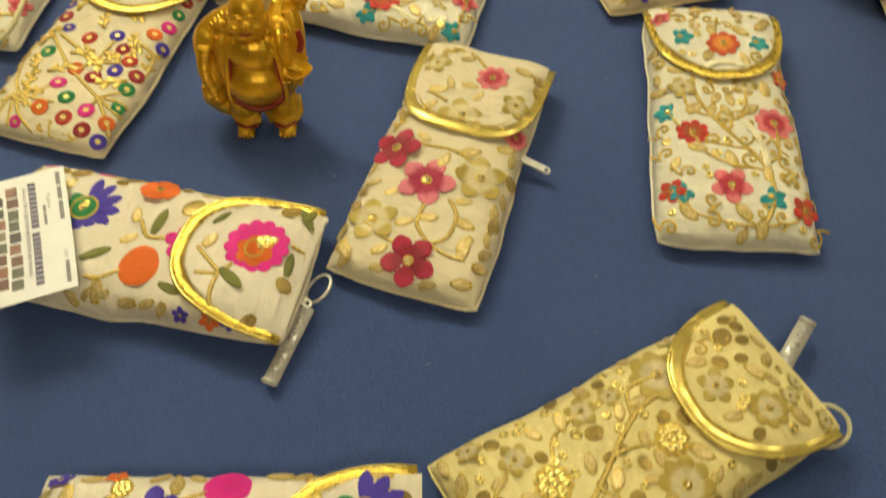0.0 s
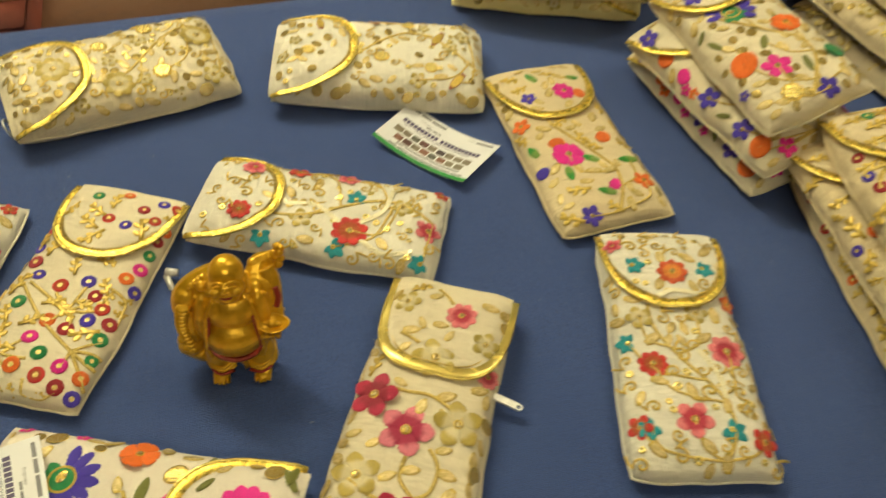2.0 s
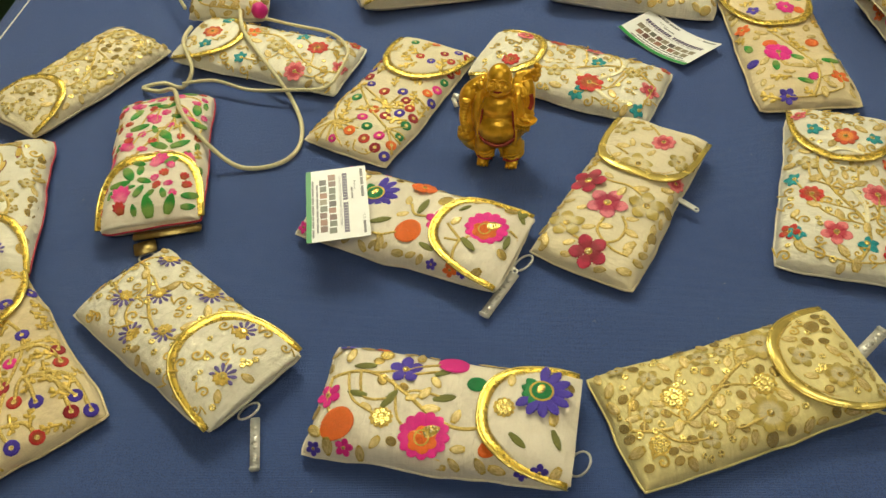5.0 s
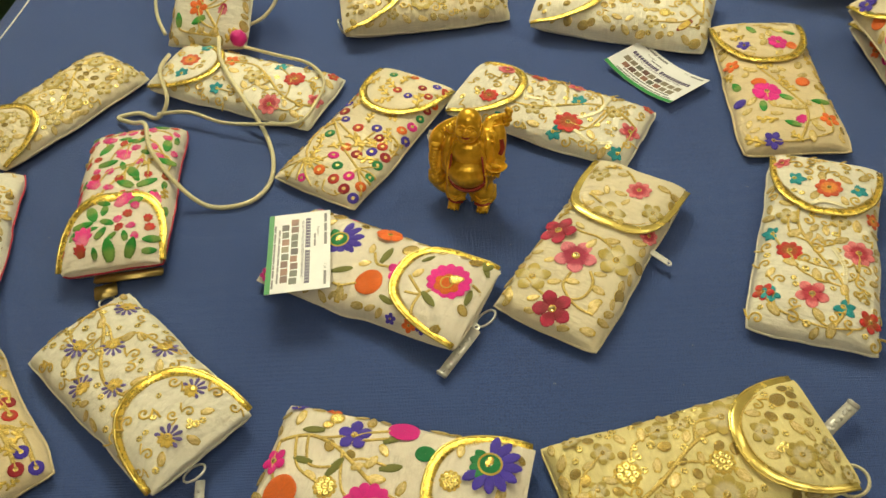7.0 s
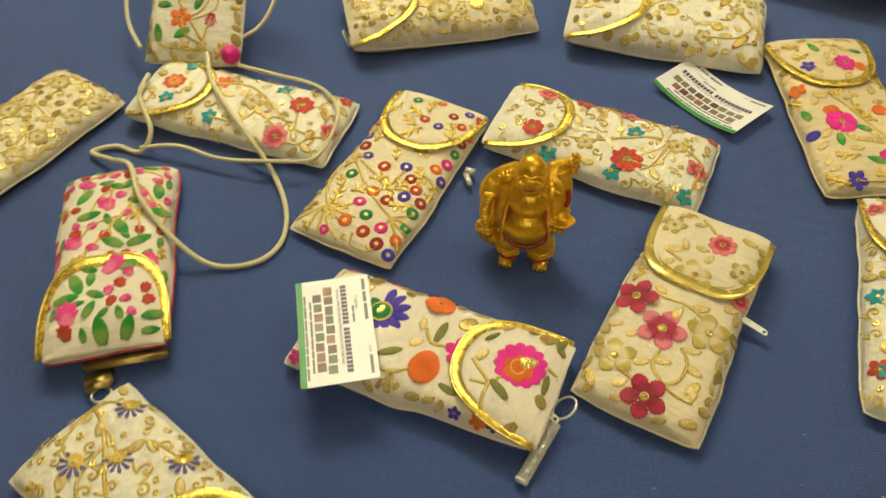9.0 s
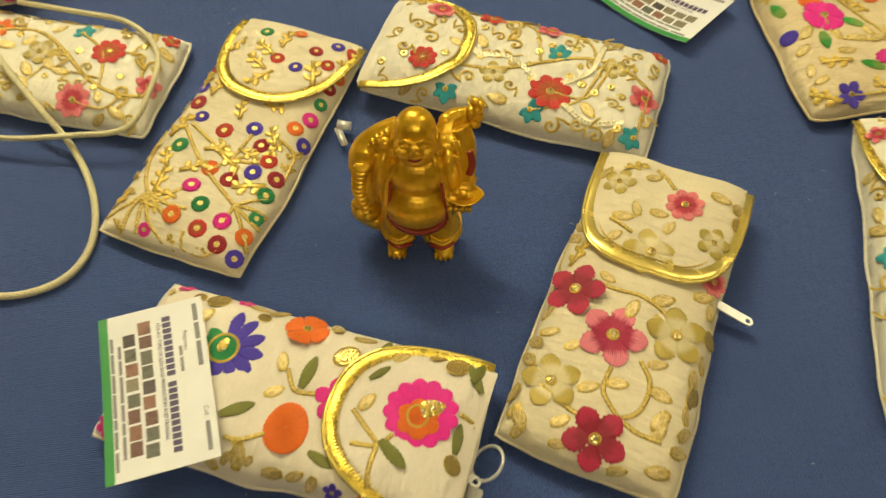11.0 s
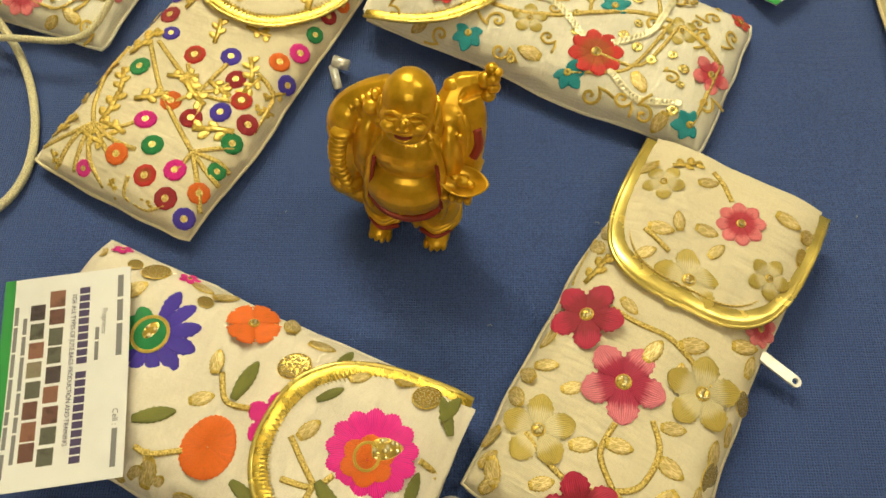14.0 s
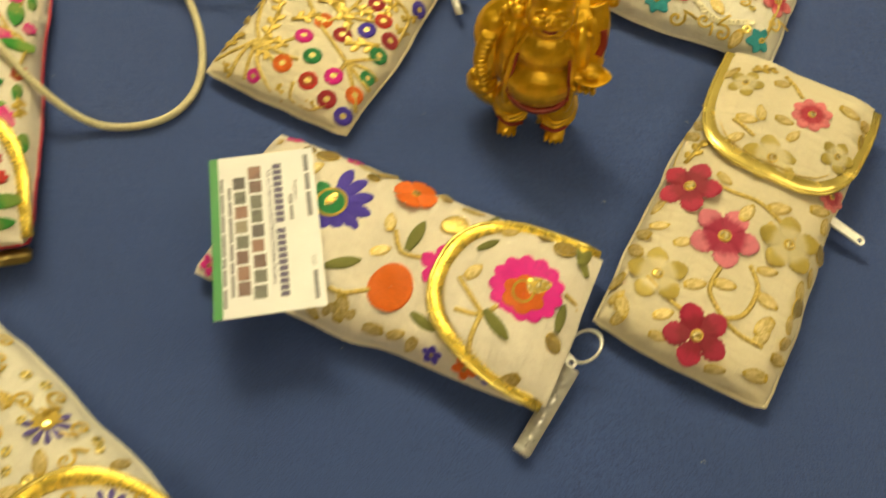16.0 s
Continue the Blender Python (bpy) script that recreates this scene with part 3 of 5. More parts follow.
        for x, y, r in taken:
            if r < (0.004 if style == "sprig" else 0.0075) or abs(x - spine(y)) < (0.002 if style == "sprig" else 0.006) or y > y1:
                continue
            yb = max(y0, min(y1, y - 0.02 - abs(x - spine(y)) * 0.4)) if y < y1 else y1 + 0.006
            xb = spine(yb) if y < y1 else spine(y1) * 0.4
            if style == "sprig":
                hub = min(((spine(v) + 0.011 * (-1) ** k, v) for k, v in enumerate((y1, y1 - 0.030, y1 - 0.058, y1 - 0.085))), key=lambda q: (q[0] - x) ** 2 + (q[1] - y - 0.018) ** 2)
                xb, yb = hub
            bend = (0.2 * xb + 0.8 * x + rnd.uniform(-0.006, 0.006), 0.7 * yb + 0.3 * y)
            bm = bmesh.new()
            tube(bm, laid(sh, [(p.x, p.y) for p in spline([(xb, yb, 0), (*bend, 0), (x, y, 0)], 7)], 0.0003), 0.0016 if style == "sprig" else 0.001, 6, 0.45)
            part("stem", bm, STEM_GOLD, root)
    for chain in chains:
        run = spline([(x / 1000, y / 1000, 0) for x, y in chain], 9)
        for p in run:
            piece("sequin", motif("pale_sequin")[0], root, sh.seat(p.x, p.y, 0, 0.0020, 0.0007) @ pose(0, 0, 0, rnd.uniform(-8, 8), rnd.uniform(-8, 8), 0))
    # small gold filling between the motifs
    menu = {"vine": ("gleaf", "gleaf", "drop"), "gold": ("gleaf", "gleaf", "gleaf", "drop", "drop", "sequin", "sequin", "g5", "scroll"), "scroll": ("scroll", "scroll", "sequin", "gleaf"),
            "sprig": ("sprig", "sprig", "sprig", "sprig"), "leafy": ("gleaf", "sprig"), "green": ("gl", "tulip", "tulip", "tulip", "sprig")}[style]
    big = {"gleaf": 0.0056, "sequin": 0.0026, "drop": 0.0042, "g5": 0.0068, "scroll": 0.0058, "sprig": 0.0088, "gl": 0.0062, "heart": 0.004, "tulip": 0.0075, "rosette": 0.005}
    made = tries = 0
    snug = {"green": 0.6, "sprig": 0.58}.get(style, 0.76)
    while made < fill and tries < fill * 30:
        tries += 1
        kind = rnd.choice(menu)
        r = big[kind] * rnd.uniform(0.8, 1.15)
        x, y = rnd.uniform(-w / 2 + 0.004, w / 2 - 0.004), rnd.uniform(-l / 2 + 0.005, l / 2 - 0.005)
        if sh.half(2 * y / l) - abs(x) < 0.003 or sh.in_flap(x, y, 0.005) != sh.in_flap(x, y, -0.005):
            continue
        if all((x - a) ** 2 + (y - b) ** 2 > (r * snug + c * (snug + 0.07)) ** 2 for a, b, c in taken):
            tip = pose(0, 0, 0, rnd.uniform(-9, 9), rnd.uniform(-9, 9), 0) if kind == "sequin" else SAME
            sew(root, kind, rnd.choice(("hot", "hot", "red")) if kind == "tulip" else "red", sh.seat(x, y, rnd.uniform(-3.1, 3.1), r, 0.0004) @ tip)
            taken.append((x, y, r))
            made += 1
    wrap = {"sprig": ("sprig", "ring"), "green": ("gl", "tulip"), "vine": ("gleaf", "f5"), "scroll": ("gleaf", "scroll")}.get(style, ("gleaf", "drop"))
    tints = {"sprig": ("red", "blue", "orange", "maroon"), "green": ("hot", "red"), "vine": ("blue", "orange", "magenta"), "scroll": ("rose", "rust")}.get(style, ("rust",))
    for side in (-1, 1):
        y = -l / 2 + rnd.uniform(0.008, 0.014)
        while y < l / 2 - 0.008:
            x, kind = side * (sh.half(2 * y / l) - rnd.uniform(0.0026, 0.0045)), wrap[rnd.random() < 0.3]
            if all((x - a) ** 2 + (y - c) ** 2 > (0.004 + r * 0.8) ** 2 for a, c, r in taken):
                sew(root, kind, rnd.choice(tints), sh.seat(x, y, rnd.uniform(-3, 3), rnd.uniform(0.0046, 0.0066), 0.0003))
                taken.append((x, y, 0.005))
            y += rnd.uniform(0.007, 0.011)
    for k in range(5):
        x, y = (k - 2) * w * 0.19 + rnd.uniform(-0.003, 0.003), -l / 2 + rnd.uniform(0.003, 0.0045)
        if all((x - a) ** 2 + (y - c) ** 2 > (0.004 + r * 0.8) ** 2 for a, c, r in taken):
            sew(root, wrap[0], "red", sh.seat(x, y, rnd.uniform(-3, 3), 0.005, 0.0003))
    return root, sh


def zip_tab(root, x, y, turn, z=0.006, long=0.017):
    """A small cast zip pull with an eye at its end."""
    bm = bmesh.new()
    w = 0.0027
    ring, hole = [], []
    for k in range(16):
        a = 2 * math.pi * k / 16
        px = w * math.cos(a) + (long if math.cos(a) > 0 else 0)
        ring.append((px, w * 0.9 * math.sin(a)))
        hole.append((long + 0.0013 * math.cos(a), 0.0013 * math.sin(a)))
    lay = [[bm.verts.new((px, py, h)) for px, py in loop] for h in (0.0, 0.0014) for loop in (ring, hole)]
    for k in range(16):
        j = (k + 1) % 16
        for a, b in ((0, 1), (2, 3), (0, 2), (1, 3)):
            bm.faces.new((lay[a][k], lay[a][j], lay[b][j], lay[b][k]))
    ob = part("zip_pull", bm, SILVER, root, "small nickel zip pull", False)
    ob.matrix_basis = pose(x, y, z, 0, 8, turn)
    return ob


def ring_of(root, at, r, thick, tilt=0.0, name="split_ring", material=None):
    bm = bmesh.new()
    tube(bm, [Vector((r * math.cos(a), r * math.sin(a), 0)) for a in [2 * math.pi * k / 24 for k in range(24)]], thick, 6, 1.0, True)
    ob = part(name, bm, material or SILVER, root, "thin nickel ring")
    ob.matrix_basis = pose(*at, tilt, 0, 0)


def hook_strap(root, a, b, wide=0.0075, label="embossed nickel belt hook"):
    """A flat embossed metal hook from a to b, in the pouch's own frame."""
    a, b = Vector(a), Vector(b)
    long, turn = (b - a).length, math.atan2(b.y - a.y, b.x - a.x)
    bm = bmesh.new()
    box(bm, long, wide, 0.0016, (long / 2, 0, 0), 0, 0.0006)
    box(bm, 0.003, wide * 1.02, 0.004, (long - 0.0012, 0, 0.001), 0, 0.0008)
    for k in range(6):
        bmesh.ops.create_icosphere(bm, subdivisions=1, radius=wide * 0.24, matrix=Matrix.Translation((long * (0.2 + 0.125 * k), 0, 0.0008)) @ Matrix.Diagonal((1.2, 1, 0.5, 1)))
    ob = part("belt_hook", bm, SILVER, root, label)
    ob.matrix_basis = Matrix.Translation(a) @ Matrix.Rotation(turn, 4, "Z") @ Matrix.Rotation(-math.asin(max(-1, min(1, (b.z - a.z) / long))), 4, "Y")


# ---- room, floor and table ----
TURN_T = 15.0                       # the table's turn
TABLE = pose(-0.363, 0.742, 0, 0, 0, TURN_T)      # a point of its far edge; its own y points away
FLOOR_Z = -0.76
plain_wall = plain("warm_wall_paint", (0.66, 0.58, 0.44), 0.8, 30)
bm = bmesh.new()
box(bm, 7.0, 7.0, 0.1, (0, 0.6, FLOOR_Z - 0.05))
tagged(new("floor", mesh_of("floor", bm, [plain("dark_red_carpet", (0.085, 0.022, 0.018), 0.95, 160, 0.5, 0.5, 0.004)], False)), "dark red carpeted floor", "floor", kind="structure")
bm = bmesh.new()
box(bm, 7.0, 7.0, 0.1, (0, 0.6, 1.85))
tagged(new("ceiling", mesh_of("ceiling", bm, [plain("ceiling_paint", (0.78, 0.72, 0.58), 0.85, 25)], False)), "plain cream painted ceiling", "ceiling", kind="structure")
for nm, sx, sy, px, py in (("wall_north", 7.0, 0.1, 0, 4.15), ("wall_south", 7.0, 0.1, 0, -2.95), ("wall_west", 0.1, 7.0, -3.55, 0.6), ("wall_east", 0.1, 7.0, 3.55, 0.6)):
    bm = bmesh.new()
    box(bm, sx, sy, 2.6, (px, py, FLOOR_Z + 1.3))
    tagged(new(nm, mesh_of(nm, bm, [plain_wall], False)), "plain warm painted wall", "wall", kind="structure")
glow, gt, gp = nodes_of("lamp_diffuser")
gp.inputs["Base Color"].default_value = (0.9, 0.85, 0.7, 1)
gp.inputs["Emission Color"].default_value = (1.0, 0.86, 0.62, 1)
gp.inputs["Emission Strength"].default_value = 5.0
white_metal = plain("lamp_housing_enamel", (0.75, 0.74, 0.7), 0.4, 80)
# fixtures are out of view; housing, rods and glowing diffuser are assumed
for lx, ly, lz, watts, turn in LAMPS:
    root = tagged(new("assumed_ceiling_light"), "assumed white enamelled ceiling light, out of view, with a glowing diffuser", "lamp", "ceiling lights")
    root.matrix_world = pose(lx, ly, lz, 0, 0, turn)
    bm = bmesh.new()
    box(bm, 1.25, 0.2, 0.1, (0, 0, 0.135), 0, 0.01)
    part("housing", bm, white_metal, root)
    for px in (-0.4, 0.4):
        bm = bmesh.new()
        box(bm, 0.012, 0.012, 1.8 - lz - 0.18, (px, 0, (1.8 - lz + 0.18) / 2), 0, 0.002)
        part("rod", bm, white_metal, root)
    bm = bmesh.new()
    box(bm, 1.18, 0.15, 0.04, (0, 0, 0.065), 0, 0.008)
    part("diffuser", bm, glow, root, "glowing opal diffuser")

# table top under the cloth, in the table's own frame: y runs from the far edge towards the viewer
FAR, NEAR, LEFT, RIGHT = 0.0, -1.25, -0.335, 1.45
table = tagged(new("table"), "plain wooden display table under a blue cloth", "table")
table.matrix_world = TABLE
wood = plain("table_wood", (0.20, 0.11, 0.05), 0.55, 40, 0.4)
bm = bmesh.new()
box(bm, RIGHT - LEFT - 0.012, FAR - NEAR - 0.012, 0.03, ((LEFT + RIGHT) / 2, (FAR + NEAR) / 2, -0.021), 0, 0.004)
part("tabletop", bm, wood, table)
for px in (LEFT + 0.08, RIGHT - 0.08):
    for py in (NEAR + 0.08, FAR - 0.08):
        bm = bmesh.new()
        box(bm, 0.05, 0.05, 0.72, (px, py, -0.396), 0, 0.004)
        part("leg", bm, wood, table)
# cloth: top with a soft sag of creases, rolled over the edges and hanging down
bm = bmesh.new()
uv = bm.loops.layers.uv.verify()
drop = 0.34
xs = [LEFT - 0.004 + (RIGHT - LEFT + 0.008) * i / 110 for i in range(111)]
ys = [NEAR - 0.004 + (FAR - NEAR + 0.008) * j / 80 for j in range(81)]
ex = [(xs[0] - 0.004, -drop), (xs[0] - 0.004, -drop * 0.5), (xs[0] - 0.003, -0.006)] + [(x, 0) for x in xs] + [(xs[-1] + 0.003, -0.006), (xs[-1] + 0.004, -drop)]
ey = [(ys[0] - 0.004, -drop), (ys[0] - 0.003, -0.006)] + [(y, 0) for y in ys] + [(ys[-1] + 0.003, -0.006), (ys[-1] + 0.004, -drop * 0.5), (ys[-1] + 0.004, -drop)]
rows = []
for y, zy in ey:
    row = []
    for x, zx in ex:
        z = min(zx, zy)
        ripple = -0.0006 - 0.0006 * noise.noise(Vector((x * 6, y * 5, 2.0))) - 0.0003 * noise.noise(Vector((x * 22, y * 9, 5.0)))
        fold = 0.006 * math.sin(x * 21 + 2 * noise.noise(Vector((x * 3, 0, 0)))) if zy < -0.01 and zx == 0 else 0
        side = 0.006 * math.sin(y * 23) if zx < -0.01 and zy == 0 else 0
        row.append((x + side, y + fold, (z + ripple) if z == 0 else z))
    rows.append(row)
strip(bm, uv, rows)
cloth = new("tablecloth", mesh_of("tablecloth", bm, [BLUE_CLOTH]))
cloth.matrix_world = TABLE
tagged(cloth, "plain blue woven cotton tablecloth, lightly creased", "tablecloth")
bm = bmesh.new()
tube(bm, [Vector((LEFT + 0.012 + 0.002 * math.sin(k * 0.7), FAR - 0.02 - 0.03 * k, 0.0002)) for k in range(24)], 0.0012, 5, 0.5)
hem = part("hem_stitch", bm, plain("white_cotton_thread", (0.75, 0.74, 0.7), 0.8, 300), cloth, "loose white hem thread")
# lint on the cloth
lint = bmesh.new()
rl = random.Random(4)
for k in range(70):
    px, py = rl.uniform(-0.5, 0.35), rl.uniform(0.0, 0.75)
    a, s = rl.uniform(0, 3.1), rl.uniform(0.0004, 0.0013)
    tube(lint, [Vector((px, py, 0.0006)), Vector((px + s * math.cos(a), py + s * math.sin(a), 0.0009)), Vector((px + s * math.cos(a + 0.6) * 2, py + s * math.sin(a + 0.6) * 2, 0.0006))], 0.00018, 3)
tagged(new("lint", mesh_of("lint", lint, [plain("pale_lint", (0.36, 0.38, 0.42), 0.9, 300)])), "specks of pale lint on the blue cloth", "lint", kind="stuff")


# ---- things behind the table ----
def carton(label, at, size, turn, mat, z=FLOOR_Z):
    root = tagged(new("cardboard_box"), label, "box", "boxes behind the table")
    root.matrix_world = pose(at[0], at[1], z, 0, 0, turn)
    sx, sy, sz = size
    bm = bmesh.new()
    box(bm, sx, sy, sz, (0, 0, sz / 2), 0, 0.004)
    part("body", bm, mat, root)
    for s in (-1, 1):
        bm = bmesh.new()
        box(bm, sx * 0.995, sy * 0.497, 0.004, (0, s * sy * 0.25, sz + 0.0022), 0, 0.001)
        part("lid_flap", bm, mat, root)
    bm = bmesh.new()
    box(bm, sx * 1.004, 0.05, 0.001, (0, 0, sz + 0.0052))
    part("tape", bm, plain("brown_tape", (0.30, 0.17, 0.07), 0.3, 40), root, "strip of brown parcel tape")
    return root


kraft = plain("kraft_board", (0.135, 0.062, 0.030), 0.8, 70, 0.3)
dark_board = plain("dark_board", (0.045, 0.024, 0.018), 0.7, 70, 0.4)
redwood = plain("red_brown_board", (0.15, 0.032, 0.018), 0.6, 40, 0.3)
a15 = radians(TURN_T)


def behind(u, v):
    """A place v metres past the far edge, u along it."""
    return (-0.363 + u * math.cos(a15) - v * math.sin(a15), 0.742 + u * math.sin(a15) + v * math.cos(a15))


carton("brown cardboard carton standing behind the table", behind(0.22, 0.27), (0.52, 0.36, 0.70), TURN_T + 3, kraft)
carton("low red-brown carton beside the kraft carton", behind(0.0, 0.10), (0.14, 0.14, 0.745), TURN_T, redwood)
carton("dark carton standing in shade behind the table", behind(0.78, 0.36), (0.5, 0.4, 0.62), TURN_T - 4, dark_board)
carton("dark carton standing behind the white bag", behind(-0.33, 0.42), (0.5, 0.3, 0.66), TURN_T + 6, dark_board)
# slot and dark tape line on the kraft carton's lid, as an added slab
lid = tagged(new("dark_line_slab"), "thin black slab for the dark line on the cardboard carton", "folder")
lid.matrix_world = pose(*behind(0.30, 0.30), FLOOR_Z + 0.7 + 0.0075, 0, 0, TURN_T + 2)
bm = bmesh.new()
box(bm, 0.30, 0.2, 0.012, (0, 0, 0.006), 0, 0.002)
part("line_slab", bm, plain("black_board", (0.012, 0.014, 0.012), 0.6, 60), lid)
# end strip of the same added slab, not a folder's spine
bm = bmesh.new()
box(bm, 0.012, 0.2, 0.014, (-0.156, 0, 0.007), 0, 0.003)
part("spine", bm, dark_board, lid)


def carrier(label, at, turn, mat, stripe, size=(0.24, 0.07, 0.78)):
    """A standing bag with a crumpled skin and one stripe."""
    root = tagged(new("carrier_bag"), label, "bag")
    root.matrix_world = pose(at[0], at[1], FLOOR_Z, 0, 0, turn)
    bm = bmesh.new()
    box(bm, *size, (0, 0, size[2] / 2), 0, 0.01)
    bmesh.ops.subdivide_edges(bm, edges=bm.edges[:], cuts=6, use_grid_fill=True)
    for v in bm.verts:
        v.co.y += noise.noise(v.co * 14) * 0.018
        v.co.x += noise.noise(v.co * 11 + Vector((5, 1, 2))) * 0.012
    part("body", bm, mat, root)
    bm = bmesh.new()
    box(bm, 0.03, 0.006, size[2] * 0.96, (size[0] * 0.27, -size[1] / 2 - 0.016, size[2] / 2), 0, 0.001)
    part("stripe", bm, stripe, root, "green printed stripe")
    return root


carrier("crumpled white carrier bag with a green stripe", behind(-0.13, 0.11), TURN_T + 8, plain("bag_plastic", (0.42, 0.43, 0.38), 0.35, 50, 0.3, 0.5, 0.004), plain("green_print", (0.05, 0.30, 0.04), 0.4, 60))
carrier("dark green patterned bag behind the table", behind(-0.42, 0.15), TURN_T - 5, plain("dark_green_plastic", (0.03, 0.07, 0.03), 0.4, 24, 0.9, 0.5, 0.004), plain("pale_print", (0.25, 0.27, 0.2), 0.5, 60), (0.3, 0.08, 0.79))
# folded cloths
for lab, u, v, col, h in (("folded crimson cloth heaped behind the table", 0.57, 0.15, (0.34, 0.012, 0.05), 0.80), ("folded orange cloth beside crimson cloth", 0.47, 0.13, (0.42, 0.10, 0.03), 0.775)):
    root = tagged(new("folded_cloth"), lab, "cloth", "cloths behind the table")
    root.matrix_world = pose(*behind(u, v), FLOOR_Z, 0, 0, TURN_T + 10)
    bm = bmesh.new()
    box(bm, 0.16, 0.16, h, (0, 0, h / 2), 0, 0.02)
    bmesh.ops.subdivide_edges(bm, edges=bm.edges[:], cuts=5, use_grid_fill=True)
    for p in bm.verts:
        p.co.x += noise.noise(p.co * 9) * 0.02
        p.co.z += (noise.noise(p.co * 12) * 0.012) if p.co.z > 0.1 else 0
    part("folds", bm, woven("dyed_cloth", col, [c * 0.6 for c in col], 200, 0.8), root)
bowl = tagged(new("steel_bowl"), "dull dark bowl behind the stacked pouches", "bowl")
bowl.matrix_world = pose(0.43, 0.93, 0.0)
bm = bmesh.new()
prof = [(0.045, 0.0), (0.075, 0.012), (0.1, 0.045), (0.108, 0.085), (0.112, 0.088), (0.103, 0.084), (0.094, 0.045), (0.07, 0.017), (0.0, 0.006)]
strip(bm, bm.loops.layers.uv.verify(), [[(r * math.cos(2 * math.pi * k / 40), r * math.sin(2 * math.pi * k / 40), h + 0.0008) for k in range(41)] for r, h in prof])
part("shell", bm, plain("dull_copper", (0.16, 0.07, 0.06), 0.45, 30, 0.3, 0.1, 0.001, 0.3), bowl)

# ---- pouches laid out on the cloth ----
FLORAL_A = [("half", -11, -40, 18), ("f4", -33, -5, 11, "orange"), ("oval", 18, 5, 12, "orange"), ("f5", -1, 22, 11, "magenta"), ("scal", -5, 62, 16.5), ("drop", -23, 19, 7),
            ("drop", -36, -55, 6), ("drop", -38, 71, 7), ("leaf", -10, 5, 8.2, 175), ("leaf", 16, -20, 8.3, 124), ("leaf", -34, 35, 6.7, 176), ("leaf", -18, 38, 5.7, 137),
            ("leaf", 27, 25, 7.2, 74), ("leaf", 17, 56, 8.5, 58), ("leaf", -30, 86, 7.4, -143), ("leaf", 1, 92, 7.0, -175), ("gleaf", -12, -9, 5.1, -160), ("gleaf", 3, -7, 5.1, 128),
            ("gleaf", -42, 24, 5.5, 99), ("gleaf", -3, 37, 5.0, 152), ("gleaf", -29, 45, 4.5, 134), ("gleaf", 41, -7, 4.5, 153), ("gleaf", 39, -17, 4.5, 150), ("gleaf", 41, 16, 4.5, 125),
            ("leaf", -35, 82, 7), ("gleaf", 38, -12, 7), ("drop", 13, 82, 5)]
VINES_A = [((29, -21), (29, -14), (23, -3)), ((28, -16), (39, -11), (50, -11)), ((-9, -5), (0, 2), (-1, 12)), ((8, 53), (15, 48), (17, 36)), ((15, 48), (27, 48), (36, 51)),
            ((2, 32), (9, 41), (14, 48)), ((-10, 79), (-9, 89), (-7, 93))]
pa, sa = pouch("cream phone pouch with violet, orange and magenta embroidered flowers", (-0.0855, 0.3015, -98.7), 0.086, 0.176, 0.025, IVORY, FLORAL_A, 11, 0.064, "vine", 5, vines=VINES_A)
ring_of(pa, (0.003, 0.0955, 0.008), 0.0085, 0.0009, 35)
hook_strap(pa, (0.0150, 0.0935, 0.008), (0.0590, 0.0865, 0.003), 0.0082)
zip_tab(pa, 0.010, 0.085, 70, 0.008, 0.008)

FLORAL_B = [("f5", -31, -6, 15, "crimson"), ("f5", -5, -25, 17, "pink"), ("f5", 2, -81, 15, "crimson"), ("f8", 9, 60, 10, "rose"), ("f8", 38, 24, 8, "rose"), ("g5", -35, -57, 14),
            ("g5", 31, -14, 15), ("g5", -0, 26, 14), ("g5", -27, 64, 9), ("g5", 28, 43, 9), ("gleaf", -34, -32, 5.0, 20), ("gleaf", -21, -36, 4.9, 38), ("gleaf", -8, -54, 5.2, 31),
            ("gleaf", 4, -48, 5.5, 14), ("gleaf", -0, -8, 5.6, 77), ("gleaf", 13, 2, 6.3, 32), ("gleaf", 13, -11, 4.5, 110), ("gleaf", 19, -32, 5.0, 20), ("gleaf", 24, -46, 6.0, -10),
            ("gleaf", -37, -75, 4.5, 59), ("gleaf", -32, -87, 4.6, 63), ("gleaf", -15, -74, 4.9, 38), ("gleaf", -13, -85, 4.5, 8), ("gleaf", 28, -63, 5.0, 67), ("gleaf", 41, -50, 4.5, 110),
            ("gleaf", 40, -32, 5.5, 104), ("gleaf", 31, 13, 5.6, 24), ("gleaf", 38, 7, 5.1, 93), ("gleaf", 26, 72, 5.9, -6), ("gleaf", -19, 42, 5.5, 14), ("gleaf", -20, 29, 4.5, 50),
            ("gleaf", -2, 50, 5.0, 8), ("gleaf", 5, 43, 4.5, 68), ("gleaf", -10, 73, 4.7, 32), ("gleaf", -16, 5, 4.5, -22), ("gleaf", 27, -58, 6), ("gleaf", 32, -80, 6),
            ("gleaf", -33, -79, 6)]
VINES_B = [((-1, -41), (-1, -54), (9, -64)), ((-29, -60), (-14, -67), (-2, -69), (9, -64), (17, -57), (18, -43), (11, -33)), ((9, -64), (19, -67), (30, -67)),
            ((-22, 1), (-11, 0), (3, -0), (16, -5), (25, -10)), ((2, 69), (-4, 76), (-10, 80)), ((-12, 34), (-25, 39)), ((-40, 6), (-42, 24), (-41, 32))]
pb, sb = pouch("cream phone pouch with crimson, pink and antique gold flowers", (0.0718, 0.3730, -14), 0.086, 0.178, 0.023, CREAM, FLORAL_B, 12, 0.070, "leafy", 3, bend=3.6, smooth_trim=True, vines=VINES_B, trim=0.0043)
